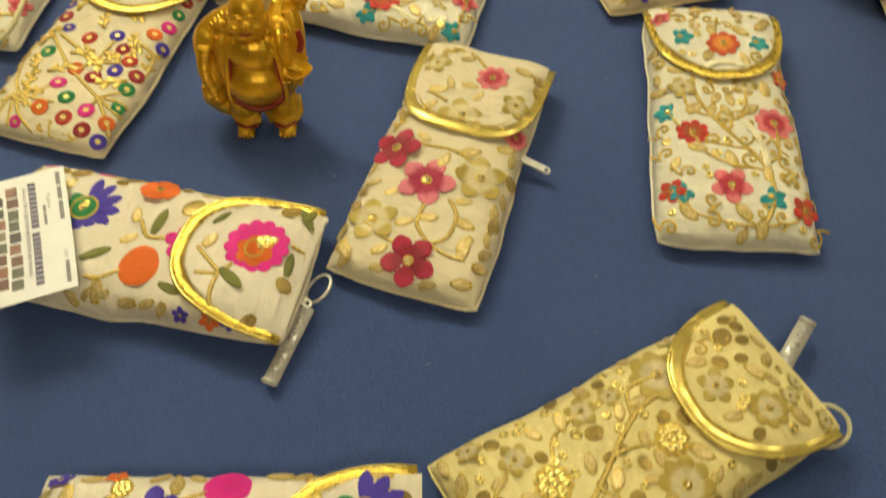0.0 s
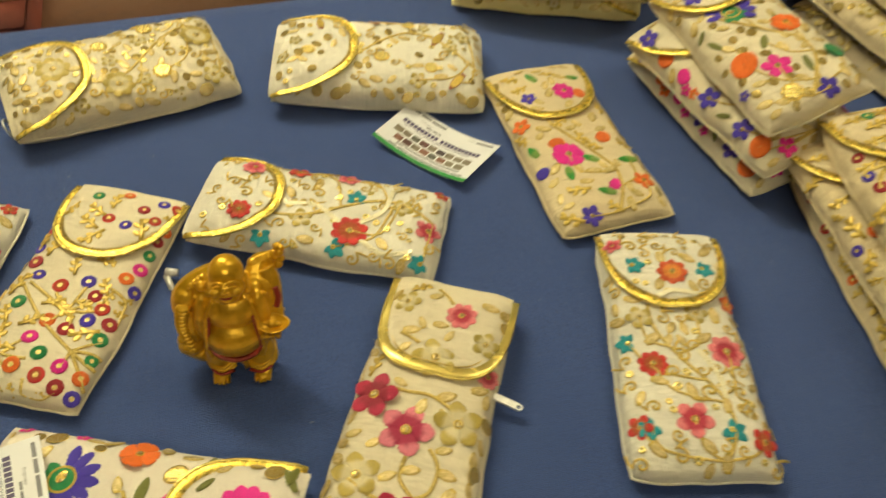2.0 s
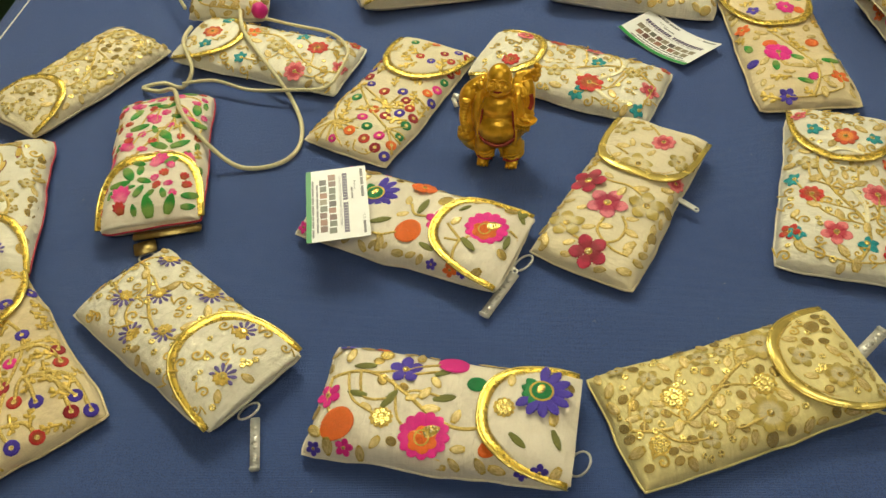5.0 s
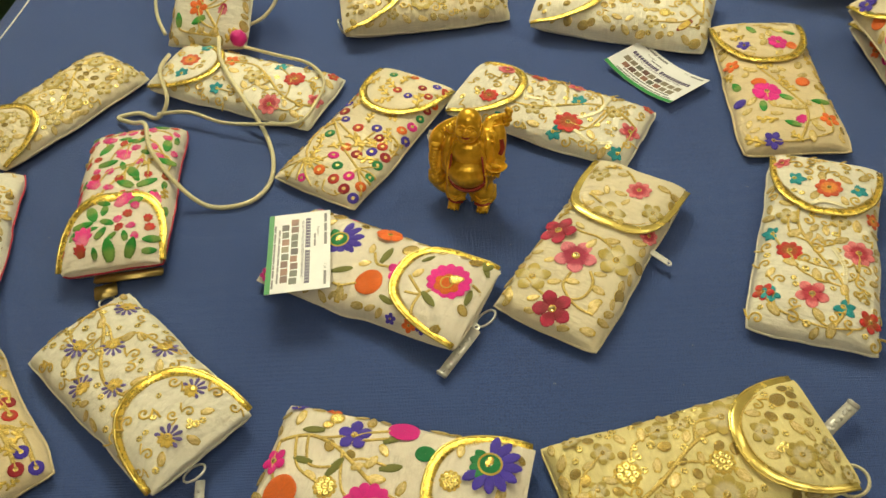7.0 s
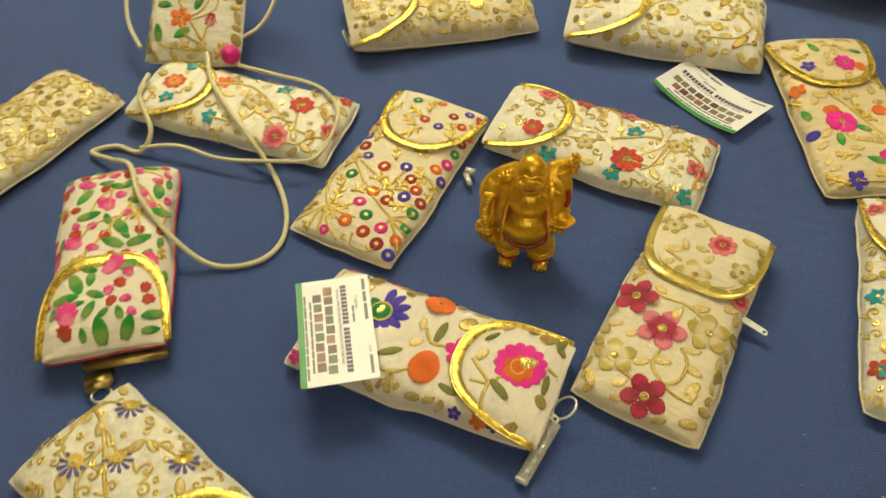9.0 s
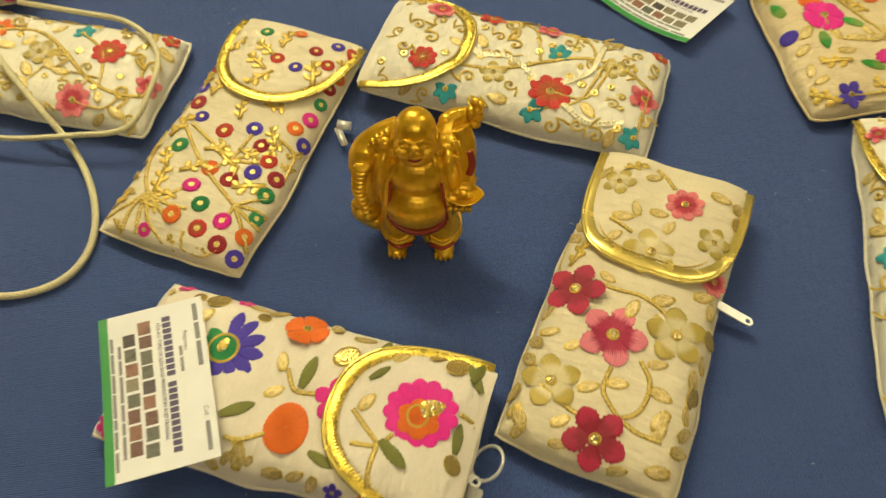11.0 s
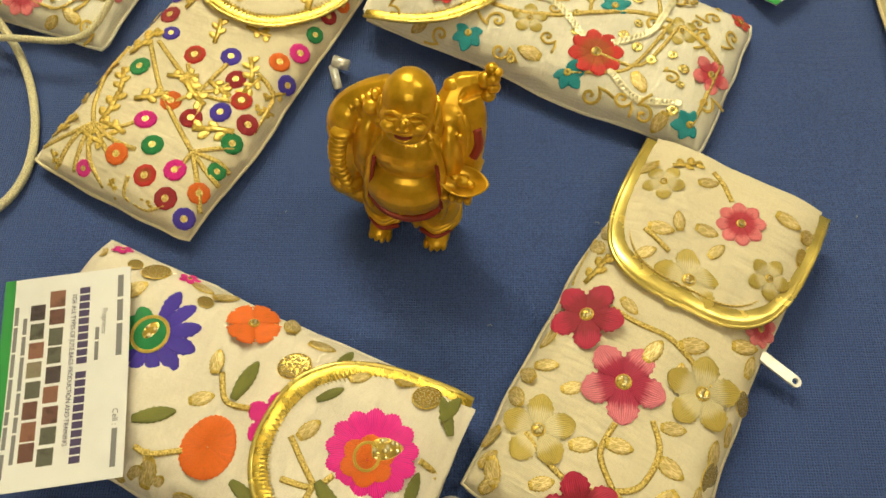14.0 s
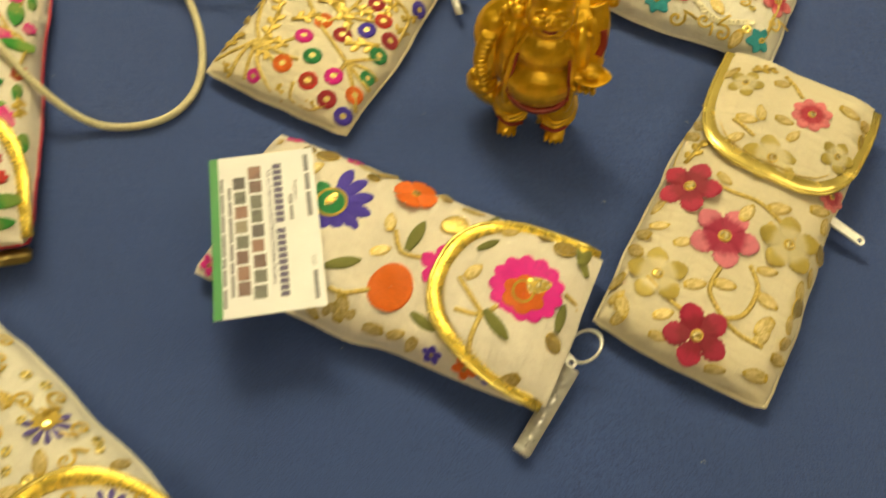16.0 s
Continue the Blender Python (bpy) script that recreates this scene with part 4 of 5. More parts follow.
zip_tab(pb, 0.041, 0.0175, -10, 0.008, 0.0145)

FLORAL_C = [("teal", -23, 57, 9), ("f8", 3, 51, 10, "rust"), ("teal", 24, 55, 9), ("f5", -33, 77, 7, "rose"), ("teal", -34, -3, 9), ("f8", -20, -19, 10, "red"), ("f8", 28, -9, 12, "rose"), ("teal", -28, -63, 9),
            ("f5", -2, -58, 12, "rose"), ("teal", 19, -64, 10), ("f5", -40, -62, 8, "red"), ("f5", 38, -70, 9, "red"), ("g5", -24, 15, 9), ("g5", 14, 20, 8), ("f5", 38, 30, 7, "rust")]
pouch("white phone pouch with teal, rose and rust flowers and gold scrolls", (0.2355, 0.4180, -0.6), 0.089, 0.184, 0.024, WHITE, FLORAL_C, 13, 0.066, "scroll", 80, bend=2.6, chains=[((8, -12), (16, -28), (17, -44)), ((-10, 30), (0, 34), (14, 32))], drawn=(0.2335, 0.4166, -1))

GOLD_D = [("rosette", -1, -45, 9), ("rosette", 9, 13, 8), ("g8", -22, 27, 14), ("g8", 32, 6, 13), ("g5", -23, -15, 8), ("g5", -19, -54, 8), ("rosette", 26, -68, 7), ("g5", 32, -37, 8), ("g5", -1, 46, 9), ("g8", 20, 60, 10), ("drop", -20, 66, 6)]
pd, sd = pouch("pale gold tissue phone pouch thick with gold sequins and zari", (0.1705, 0.2045, -56.5), 0.086, 0.176, 0.023, YELLOW, GOLD_D, 14, 0.058, "gold", 120, smooth_trim=True, drawn=(0.1685, 0.2076, -56.5))
hook_strap(pd, (0.002, 0.086, 0.010), (-0.0125, 0.1185, 0.010), 0.0085)
ring_of(pd, (0.034, 0.087, 0.009), 0.010, 0.0011, 20, "cord_loop", CORD)

FLORAL_E = [("f5", -26, -32, 12, "blue"), ("oval", -39, 0, 11, "magenta"), ("scal", 22, -13, 17), ("oval", 19, -70, 12, "orange"), ("f5", -2, -80, 9, "magenta"), ("oval", -18, 17, 7, "green"), ("half", -14, 59, 18),
            ("leaf", -27, -60, 8), ("leaf", -27, -5, 8), ("leaf", -6, -3, 8), ("leaf", -2, -39, 8), ("leaf", -4, -61, 7), ("rosette", 12, -42, 8), ("rosette", 0, 36, 7), ("leaf", 18, 70, 7), ("leaf", 22, 46, 7),
            ("oval", 28, 28, 6, "orange"), ("gleaf", -36, -72, 6), ("gleaf", -38, -23, 6), ("rosette", -38, -47, 5), ("gleaf", -33, 40, 6)]
pe, se = pouch("cream phone pouch with violet, magenta and orange flowers", (-0.0120, 0.1400, -85), 0.086, 0.172, 0.026, IVORY, FLORAL_E, 15, 0.058, "vine", 16, drawn=(-0.0075, 0.1386, -81))
ring_of(pe, (0.020, 0.091, 0.009), 0.0085, 0.0008, 40)

FLORAL_F = [("lav", -28, -64, 9), ("lav", -2, -39, 9), ("lav", -27, -8, 9), ("lav", 17, -57, 9), ("lav", 32, -26, 9), ("lav", 16, -6, 9), ("lav", -21, 40, 9), ("lav", 12, 60, 9)]
pf, sf = pouch("white phone pouch with lavender daisies and curling gold vines", (-0.2160, 0.1585, -115), 0.088, 0.168, 0.026, WHITE, FLORAL_F, 16, 0.064, "scroll", 80, drawn=(-0.2085, 0.1576, -116))
ring_of(pf, (0.012, 0.089, 0.008), 0.008, 0.0008, 30)
hook_strap(pf, (0.012, 0.095, 0.006), (0.037, 0.124, 0.003), 0.0065)

FLORAL_G = [("heart", 10, -62, 6, "red"), ("tulip", 7, -44, 9, "hot"), ("gl", 27, -59, 8), ("gl", 21, -37, 8), ("gl", -28, -57, 8), ("gl", -30, -36, 8), ("gl", -3, -22, 8), ("gl", 2, -8, 8), ("gl", -17, -7, 8),
            ("heart", -33, -15, 7, "red"), ("tulip", 27, -9, 9, "hot"), ("tulip", -34, 15, 8, "hot"), ("tulip", 1, 21, 10, "hot"), ("gl", 16, 10, 7), ("gl", -14, 17, 8), ("gl", 22, 31, 8), ("gl", 28, 42, 8),
            ("heart", -9, 37, 7, "red"), ("heart", -24, 42, 6, "red"), ("heart", -2, 52, 6, "red"), ("tulip", 26, 60, 11, "hot"), ("gl", 4, 72, 9), ("gl", -14, 76, 8), ("gl", -33, 62, 7), ("heart", 26, 79, 8, "red")]
FLORAL_G = [("tulip" if k == "heart" else k, x, y, s * (1.3 if k == "tulip" else 1.1), *c) for k, x, y, s, *c in FLORAL_G]
pg, sg = pouch("cream phone pouch crowded with hot pink tulips, red lining", (-0.3320, 0.3250, -154.5), 0.088, 0.175, 0.030, IVORY, FLORAL_G, 17, 0.066, "green", 70, bend=3.2, trim=0.0052, edge=RED_EDGE, drawn=(-0.3235, 0.3196, -155))
bm = bmesh.new()
box(bm, 0.056, 0.008, 0.004, (-0.004, 0.0, 0), 0, 0.0013)
frame_bar = part("purse_frame", bm, BRASS, pg, "dull brass purse frame")
frame_bar.matrix_basis = pose(-0.008, 0.091, 0.008)
bm = bmesh.new()
box(bm, 0.018, 0.014, 0.003, (0, 0, 0), 0.2, 0.001)
clasp = part("clasp", bm, BRASS, pg, "brass clasp")
clasp.matrix_basis = pose(0.006, 0.102, 0.005)
ring_of(pg, (0.004, 0.112, 0.003), 0.0065, 0.0009, 12)

FLORAL_H = [("f8", 7, 66, 10, "rust"), ("teal", -15, 62, 9), ("teal", 31, 60, 9), ("teal", -21, 17, 9), ("teal", 27, -28, 9), ("f8", 15, -51, 11, "red"), ("f8", -29, -45, 11, "rose"), ("f5", -4, -85, 8, "rose"),
            ("f5", 22, 26, 8, "orange"), ("f5", 36, -82, 6, "red"), ("g5", 6, -9, 10)]
ph, shh = pouch("white drawstring phone pouch with teal, rust and rose flowers", (-0.3070, 0.5000, 86), 0.080, 0.186, 0.022, WHITE, FLORAL_H, 18, 0.060, "scroll", 50, drawn=(-0.3055, 0.4956, 86))

RINGS_I = [("ring", -32, 11, 6, "maroon"), ("ring", -26, -22, 6, "green"), ("ring", -6, -5, 6, "red"), ("ring", 10, 2, 6, "blue"), ("ring", 19, -8, 6, "maroon"), ("ring", 32, 10, 6, "orange"), ("ring", 40, 20, 6, "magenta"),
           ("ring", -1, -32, 6, "orange"), ("ring", 28, -17, 6, "red"), ("ring", 23, -27, 6, "blue"), ("ring", 13, -36, 6, "maroon"), ("ring", -5, -46, 6, "magenta"), ("ring", 37, -26, 6, "maroon"), ("ring", 6, -56, 6, "green"),
           ("ring", 36, -38, 6, "green"), ("ring", -6, -67, 6, "orange"), ("ring", 11, -70, 6, "red"), ("ring", 22, -62, 6, "magenta"), ("ring", 25, -75, 6, "maroon"), ("ring", 38, -66, 6, "orange"), ("ring", 38, -79, 6, "blue")]
RINGS_I2 = [("ring", -18, -79, 5, "magenta"), ("ring", 40, -53, 5, "green"), ("ring", 39, 46, 5, "maroon"), ("ring", 40, 33, 5, "green"), ("ring", 0, 55, 5, "red"), ("ring", 14, 51, 5, "blue"), ("ring", 20, 68, 5, "maroon"),
            ("ring", 30, 78, 5, "blue"), ("ring", -16, 74, 5, "green"), ("ring", 4, 80, 5, "orange"), ("ring", 31, 60, 5, "red"), ("ring", -35, 41, 5, "maroon"), ("ring", -35, 23, 5, "blue"), ("ring", -24, 1, 5, "blue")]
VINES_I = [((-25, -60), (-33, -49), (-40, -30), (-40, -15)), ((-25, -60), (-14, -58), (-6, -50)), ((-25, -60), (-10, -64), (2, -63)), ((-25, -60), (-14, -67), (-7, -71)),
           ((-25, -60), (-16, -75), (-3, -85)), ((-25, -60), (-23, -72), (-20, -86)), ((-25, -60), (-29, -71), (-29, -85)), ((-25, -60), (-33, -70), (-43, -79)),
           ((8, -24), (-8, -17), (-26, -8)), ((8, -24), (-1, -17), (-5, -13)), ((8, -24), (10, -14), (11, -4)), ((8, -24), (15, -19), (18, -13)), ((8, -24), (18, -23), (25, -21)),
           ((8, -24), (14, -30), (15, -38)), ((8, -24), (4, -31), (-1, -36)), ((25, -52), (10, -43), (-9, -30), (-30, -10)), ((25, -52), (32, -46), (39, -40)),
           ((25, -52), (37, -50), (47, -51)), ((25, -52), (36, -57), (46, -59)), ((25, -52), (35, -63), (45, -74)), ((25, -52), (25, -60), (23, -68)),
           ((14, -91), (22, -86), (28, -79)), ((12, -90), (8, -82), (6, -75)), ((27, -2), (38, -7), (40, -18), (41, -29))]
pi, si = pouch("cream phone pouch scattered with small many-coloured ring flowers", (-0.1575, 0.4605, -12.3), 0.089, 0.172, 0.020, CREAM, RINGS_I + RINGS_I2, 19, 0.064, "sprig", 24, vines=VINES_I, drawn=(-0.1575, 0.4586, -11))
bm = bmesh.new()
box(bm, 0.0042, 0.015, 0.0015, (0, 0, 0), 0, 0.0005)
part("zip_pull", bm, SILVER, pi, "narrow nickel zip pull").matrix_basis = pose(0.054, 0.021, 0.005, 0, 0, 42)
bm = bmesh.new()
bmesh.ops.create_cone(bm, cap_ends=True, segments=20, radius1=0.0034, radius2=0.0026, depth=0.008, matrix=pose(0, 0, 0, 0, 90, 0))
part("cord_end", bm, SILVER, pi, "nickel cord end").matrix_basis = pose(0.0525, 0.0290, 0.0052, 0, 0, 12)

FLORAL_J = [("f8", -20, -26, 13, "red"), ("teal", -35, 34, 9), ("teal", 9, -24, 9), ("teal", -38, -18, 9), ("teal", -36, -79, 9), ("f5", -6, -79, 10, "rose"), ("g5", -16, 10, 9), ("g5", 9, -58, 8), ("f8", 26, 56, 10, "rose"),
            ("f8", -20, 53, 9, "red"), ("f5", 33, -13, 9, "rose"), ("f5", 38, 24, 9, "red"), ("f5", 35, -82, 6, "red")]
pouch("white phone pouch with teal, red, rose flowers and sequin chains", (-0.0025, 0.5280, 79.8), 0.085, 0.177, 0.023, WHITE, FLORAL_J, 20, 0.056, "scroll", 60,
      chains=[((-10, -30), (2, -44), (14, -47), (26, -48)), ((-26, -36), (-33, -52), (-28, -70)), ((-12, -16), (0, 4), (-2, 24), (6, 30))], drawn=(-0.0025, 0.5296, 79.5))

FLORAL_L = [("f5", -16, 54, 7, "blue"), ("f8", 15, 54, 10, "magenta"), ("oval", 27, 50, 6, "orange"), ("gl", -5, 78, 7), ("oval", -13, 0, 7, "orange"), ("f4", -9, -14, 13, "magenta"), ("oval", 25, -3, 7, "orange"), ("gl", -36, -2, 7),
            ("gl", -16, -34, 7), ("gl", 34, -30, 8), ("gl", 6, -22, 7), ("oval", -39, -25, 6, "blue"), ("tulip", 14, -51, 8, "magenta"), ("f5", 36, -54, 9, "orange"), ("f5", -16, -80, 9, "blue"), ("gl", 4, -58, 7), ("f5", -40, 28, 8, "orange"), ("gl", 30, 72, 6)]
pouch("tan phone pouch with orange, magenta and violet flowers and green leaves", (0.1895, 0.6150, 16.6), 0.091, 0.184, 0.022, TAN, FLORAL_L, 21, 0.070, "leafy", 44, drawn=(0.1875, 0.6066, 16.5))

GOLD_M = [("g8", 0, 48, 14), ("g8", -28, 4, 12), ("g8", 12, -67, 14), ("rosette", -23, -31, 8), ("rosette", 32, -29, 7), ("g5", -34, -69, 9), ("rosette", 20, 10, 7)]
pm, sm = pouch("yellow-gold phone pouch thick with gold sequins", (-0.1810, 0.6790, 116.5), 0.100, 0.177, 0.036, CREAM, GOLD_M, 22, 0.064, "gold", 130, lean=(0, -5), z=0.002, drawn=(-0.1795, 0.6786, 114.5))
ring_of(pm, (-0.020, 0.092, 0.007), 0.008, 0.0009, 70)

GOLD_N = [("feather", 15, -48, 10), ("feather", -34, -63, 10), ("feather", 38, 7, 9), ("feather", 28, 52, 9), ("rosette", -10, -1, 7), ("rosette", 34, -23, 6), ("rosette", -21, -42, 6), ("rosette", -3, 20, 6), ("g5", 20, -70, 8), ("g5", -35, -31, 8), ("rosette", -7, 60, 6)]
pouch("white phone pouch with terracotta leaves and gold disc sequins", (0.0330, 0.7050, 90.5), 0.100, 0.177, 0.035, WHITE, GOLD_N, 23, 0.066, "gold", 80, lean=(0, -5), z=0.002, drawn=(0.0345, 0.7046, 91))

GOLD_O = [("g8", -14, -15, 9), ("g8", 32, -21, 11), ("g8", 26, -69, 9), ("g8", 31, 12, 10), ("g5", -16, -48, 9), ("g5", -29, 10, 9), ("g8", 20, 45, 10), ("g5", -22, -70, 8), ("g5", -14, 60, 8)]
pouch("cream phone pouch embroidered all over in antique gold", (-0.4800, 0.4215, 162), 0.085, 0.172, 0.023, CREAM, GOLD_O, 24, 0.058, "gold", 90, drawn=(-0.4715, 0.4106, 159))

RINGS_R = [("ring", 20, 43, 6, "blue"), ("ring", 20, 10, 6, "blue"), ("ring", 36, -16, 6, "maroon"), ("ring", 34, -29, 6, "red"), ("ring", 32, -62, 6, "blue"), ("ring", 9, -52, 6, "blue"), ("ring", 25, -72, 6, "maroon"), ("ring", -3, -43, 6, "red"),
           ("ring", -6, -28, 6, "maroon"), ("ring", 36, -79, 6, "blue"), ("ring", 0, -80, 6, "red"), ("ring", -16, -74, 6, "blue"), ("ring", -28, -50, 6, "green"), ("ring", -24, -10, 6, "orange"), ("ring", 5, -10, 6, "magenta"), ("ring", -10, 12, 5, "red")]
pouch("tan phone pouch with blue and maroon ring flowers on gold sprigs", (-0.3300, 0.1000, 54), 0.087, 0.175, 0.023, TAN, RINGS_R, 25, 0.060, "sprig", 44, drawn=(-0.3265, 0.0966, 54))

MIX_S = [("feather", -21, -63, 8), ("feather", -9, -46, 8), ("g5", -28, -48, 8), ("g5", -19, -4, 9), ("feather", -34, 38, 7), ("g5", -35, -20, 7), ("lav", -18, 64, 8), ("feather", 10, -20, 8), ("g5", 20, -60, 9)]
pouch("white phone pouch with brown leaves and gold flowers, red lining", (-0.4420, 0.2310, -150), 0.087, 0.178, 0.028, WHITE, MIX_S, 26, 0.062, "gold", 30, edge=RED_EDGE, drawn=(-0.4385, 0.2266, -150))

FLORAL_H2 = [("f8", 22, -18, 18, "orange"), ("f5", 22, -16, 9, "red"), ("f5", -10, -52, 10, "orange"), ("tulip", 18, -50, 9, "pink"), ("gl", 5, -38, 7), ("gl", -26, -40, 7), ("gl", -26, -18, 7), ("gl", -8, -66, 8), ("gl", -30, -66, 8),
             ("f5", -36, -20, 7, "rose"), ("oval", -10, 10, 9, "orange"), ("f8", 18, 24, 10, "rose"), ("gl", 28, 6, 8), ("gl", -20, 20, 7), ("scal", 0, 58, 11)]
ph2, sh2 = pouch("white corded phone pouch with orange flower, leaning on another", (-0.386, 0.618, 10), 0.086, 0.180, 0.020, WHITE, FLORAL_H2, 27, 0.056, "leafy", 14, lean=(32, 0), z=0.060)
bm = bmesh.new()
bmesh.ops.create_icosphere(bm, subdivisions=3, radius=0.0085)
for v in bm.verts:
    v.co += v.co.normalized() * noise.noise(v.co * 900) * 0.0012
part("pompom", bm, T["magenta"], ph2, "magenta thread pompom").matrix_basis = pose(0.038, -0.084, 0.016)


def cord(label, pts, r=0.0021, name="drawstring_cord"):
    bm = bmesh.new()
    run = spline(pts, 10)
    tube(bm, run, r, 8)
    return tagged(new(name, mesh_of(name, bm, [CORD])), label, "cord", "pouch cords")


cord("cream drawstring cord looped from the white pouch across the cloth", [
    (-0.372, 0.552, 0.012), (-0.360, 0.548, 0.027), (-0.340, 0.515, 0.027), (-0.315, 0.488, 0.026), (-0.285, 0.462, 0.022), (-0.256, 0.440, 0.006), (-0.232, 0.408, 0.0028), (-0.222, 0.376, 0.0028),
    (-0.232, 0.352, 0.0028), (-0.262, 0.340, 0.004), (-0.292, 0.345, 0.020), (-0.325, 0.365, 0.035), (-0.350, 0.395, 0.034), (-0.388, 0.418, 0.010), (-0.414, 0.428, 0.0032), (-0.398, 0.440, 0.0028), (-0.375, 0.438, 0.003),
    (-0.368, 0.452, 0.016), (-0.390, 0.480, 0.026), (-0.398, 0.510, 0.024)])
cord("cream drawstring cord lying along the seam of the white pouch", [
    (-0.375, 0.440, 0.006), (-0.340, 0.444, 0.012), (-0.300, 0.440, 0.010), (-0.255, 0.444, 0.014), (-0.224, 0.452, 0.016), (-0.216, 0.478, 0.022), (-0.222, 0.508, 0.024), (-0.250, 0.532, 0.022), (-0.290, 0.538, 0.022), (-0.325, 0.538, 0.026)], 0.0017)
cord("cream cord loop hanging beside the leaning white pouch", [(-0.352, 0.556, 0.028), (-0.326, 0.590, 0.030), (-0.318, 0.625, 0.052), (-0.330, 0.665, 0.085), (-0.352, 0.695, 0.112)], 0.0019)
cord("cream cord loop hanging beside the leaning white pouch", [(-0.425, 0.545, 0.022), (-0.452, 0.575, 0.030), (-0.464, 0.615, 0.055), (-0.458, 0.655, 0.085), (-0.440, 0.680, 0.106)], 0.0019)


# ---- stacks at the far side ----
FLORAL_P = [("oval", -28, -31, 12, "orange"), ("f5", -10, -46, 12, "magenta"), ("f4", 22, -9, 11, "orange"), ("half", -6, 22, 18), ("f5", -21, 52, 9, "blue"), ("oval", 24, 78, 9, "magenta"), ("oval", 35, -51, 9, "green"), ("leaf", -3, -19, 8),
            ("leaf", 10, -55, 8), ("leaf", -33, 0, 7), ("rosette", -15, -72, 8), ("f5", 10, -80, 9, "blue"), ("gleaf", -36, -70, 6), ("leaf", -40, 14, 6), ("leaf", 5, 60, 7)]
SIDE_P = [("f5", -40, 70, 9, "blue"), ("oval", -38, 45, 8, "orange"), ("f5", -41, -10, 9, "blue"), ("oval", -38, -70, 9, "orange"), ("f5", -20, -84, 8, "magenta"), ("leaf", -40, 58, 6), ("leaf", -41, -30, 6), ("oval", -36, 20, 7, "magenta"), ("f5", -38, -50, 9, "blue")]
# where, turn, layers (across, along, extra turn, lean), cloth, motifs below and on top
STACKS = [
    ((0.327, 0.660, 24), ((0.0, 0.0, 0, -7), (-0.006, -0.004, 3, -13), (0.006, 0.004, -4, -15)), 0.030, CREAM, SIDE_P, FLORAL_P, 40, "vine", 60, "cream phone pouch with violet and orange flowers in a stack"),
    ((0.406, 0.496, 6), ((0.0, 0.0, 0, -5), (-0.006, 0.006, 4, -9), (0.004, 0.0, -2, -10)), 0.027, TAN, RINGS_R, RINGS_I + RINGS_I2, 50, "sprig", 40, "tan phone pouch with ring flowers in a stack"),
    ((0.414, 0.312, 3), ((0.0, 0.0, 0, 0), (-0.005, 0.004, -4, -3), (0.0, 0.0, 2, -2)), 0.026, CREAM, FLORAL_B[:8], FLORAL_B, 60, "leafy", 50, "cream phone pouch with crimson and gold flowers in a stack"),
    ((0.192, 0.848, -99), ((0.0, 0.0, 0, 10), (0.006, 0.004, 2, 20), (0.010, -0.006, -2, 28)), 0.029, YELLOW, GOLD_M, GOLD_D, 70, "gold", 130, "pale gold phone pouch with gold embroidery in a stack"),
    # shade on this stack is put into its tan cloth and denser gold
    ((0.500, 0.748, 22), ((0.0, 0.0, 0, 0), (-0.006, 0.004, 3, -3), (0.004, 0.0, -3, -2)), 0.031, TAN, GOLD_O, GOLD_O, 80, "gold", 120, "cream and gold phone pouch in a tall stack"),
]
for at, layers, thick, cloth_mat, low_motifs, top_motifs, seed, style, fill, words in STACKS:
    ca, sn = math.cos(radians(at[2])), math.sin(radians(at[2]))
    for k, (dx, dy, da, tilt) in enumerate(layers):
        last = k == len(layers) - 1
        pouch(words.replace(" in a", " topping a") if last else words, (at[0] + dx * ca - dy * sn, at[1] + dx * sn + dy * ca, at[2] + da), 0.088, 0.178, thick - 0.001, cloth_mat,
              top_motifs if last else low_motifs, seed + k, 0.058, style, fill if last else fill // 2, True, None, (0, tilt), thick * k + (0.040 * math.sin(radians(abs(tilt))) if k == 0 else 0.018 * math.sin(radians(abs(tilt)))), "stacked pouches")


# ---- business cards ----
PAPER = plain("coated_card", (0.84, 0.85, 0.87), 0.35, 40, 0.08, 0.05)
GREEN_INK = plain("green_ink", (0.03, 0.30, 0.07), 0.4, 60, 0.15)
VIOLET_INK = plain("violet_ink", (0.07, 0.05, 0.14), 0.4, 60, 0.1)
GREY_INK = plain("grey_ink", (0.22, 0.22, 0.24), 0.5, 60, 0.15)
PHOTO = [plain("photo_print", c, 0.35, 260, 0.7) for c in ((0.13, 0.06, 0.05), (0.10, 0.10, 0.08), (0.20, 0.17, 0.12), (0.06, 0.045, 0.05), (0.22, 0.10, 0.07))]


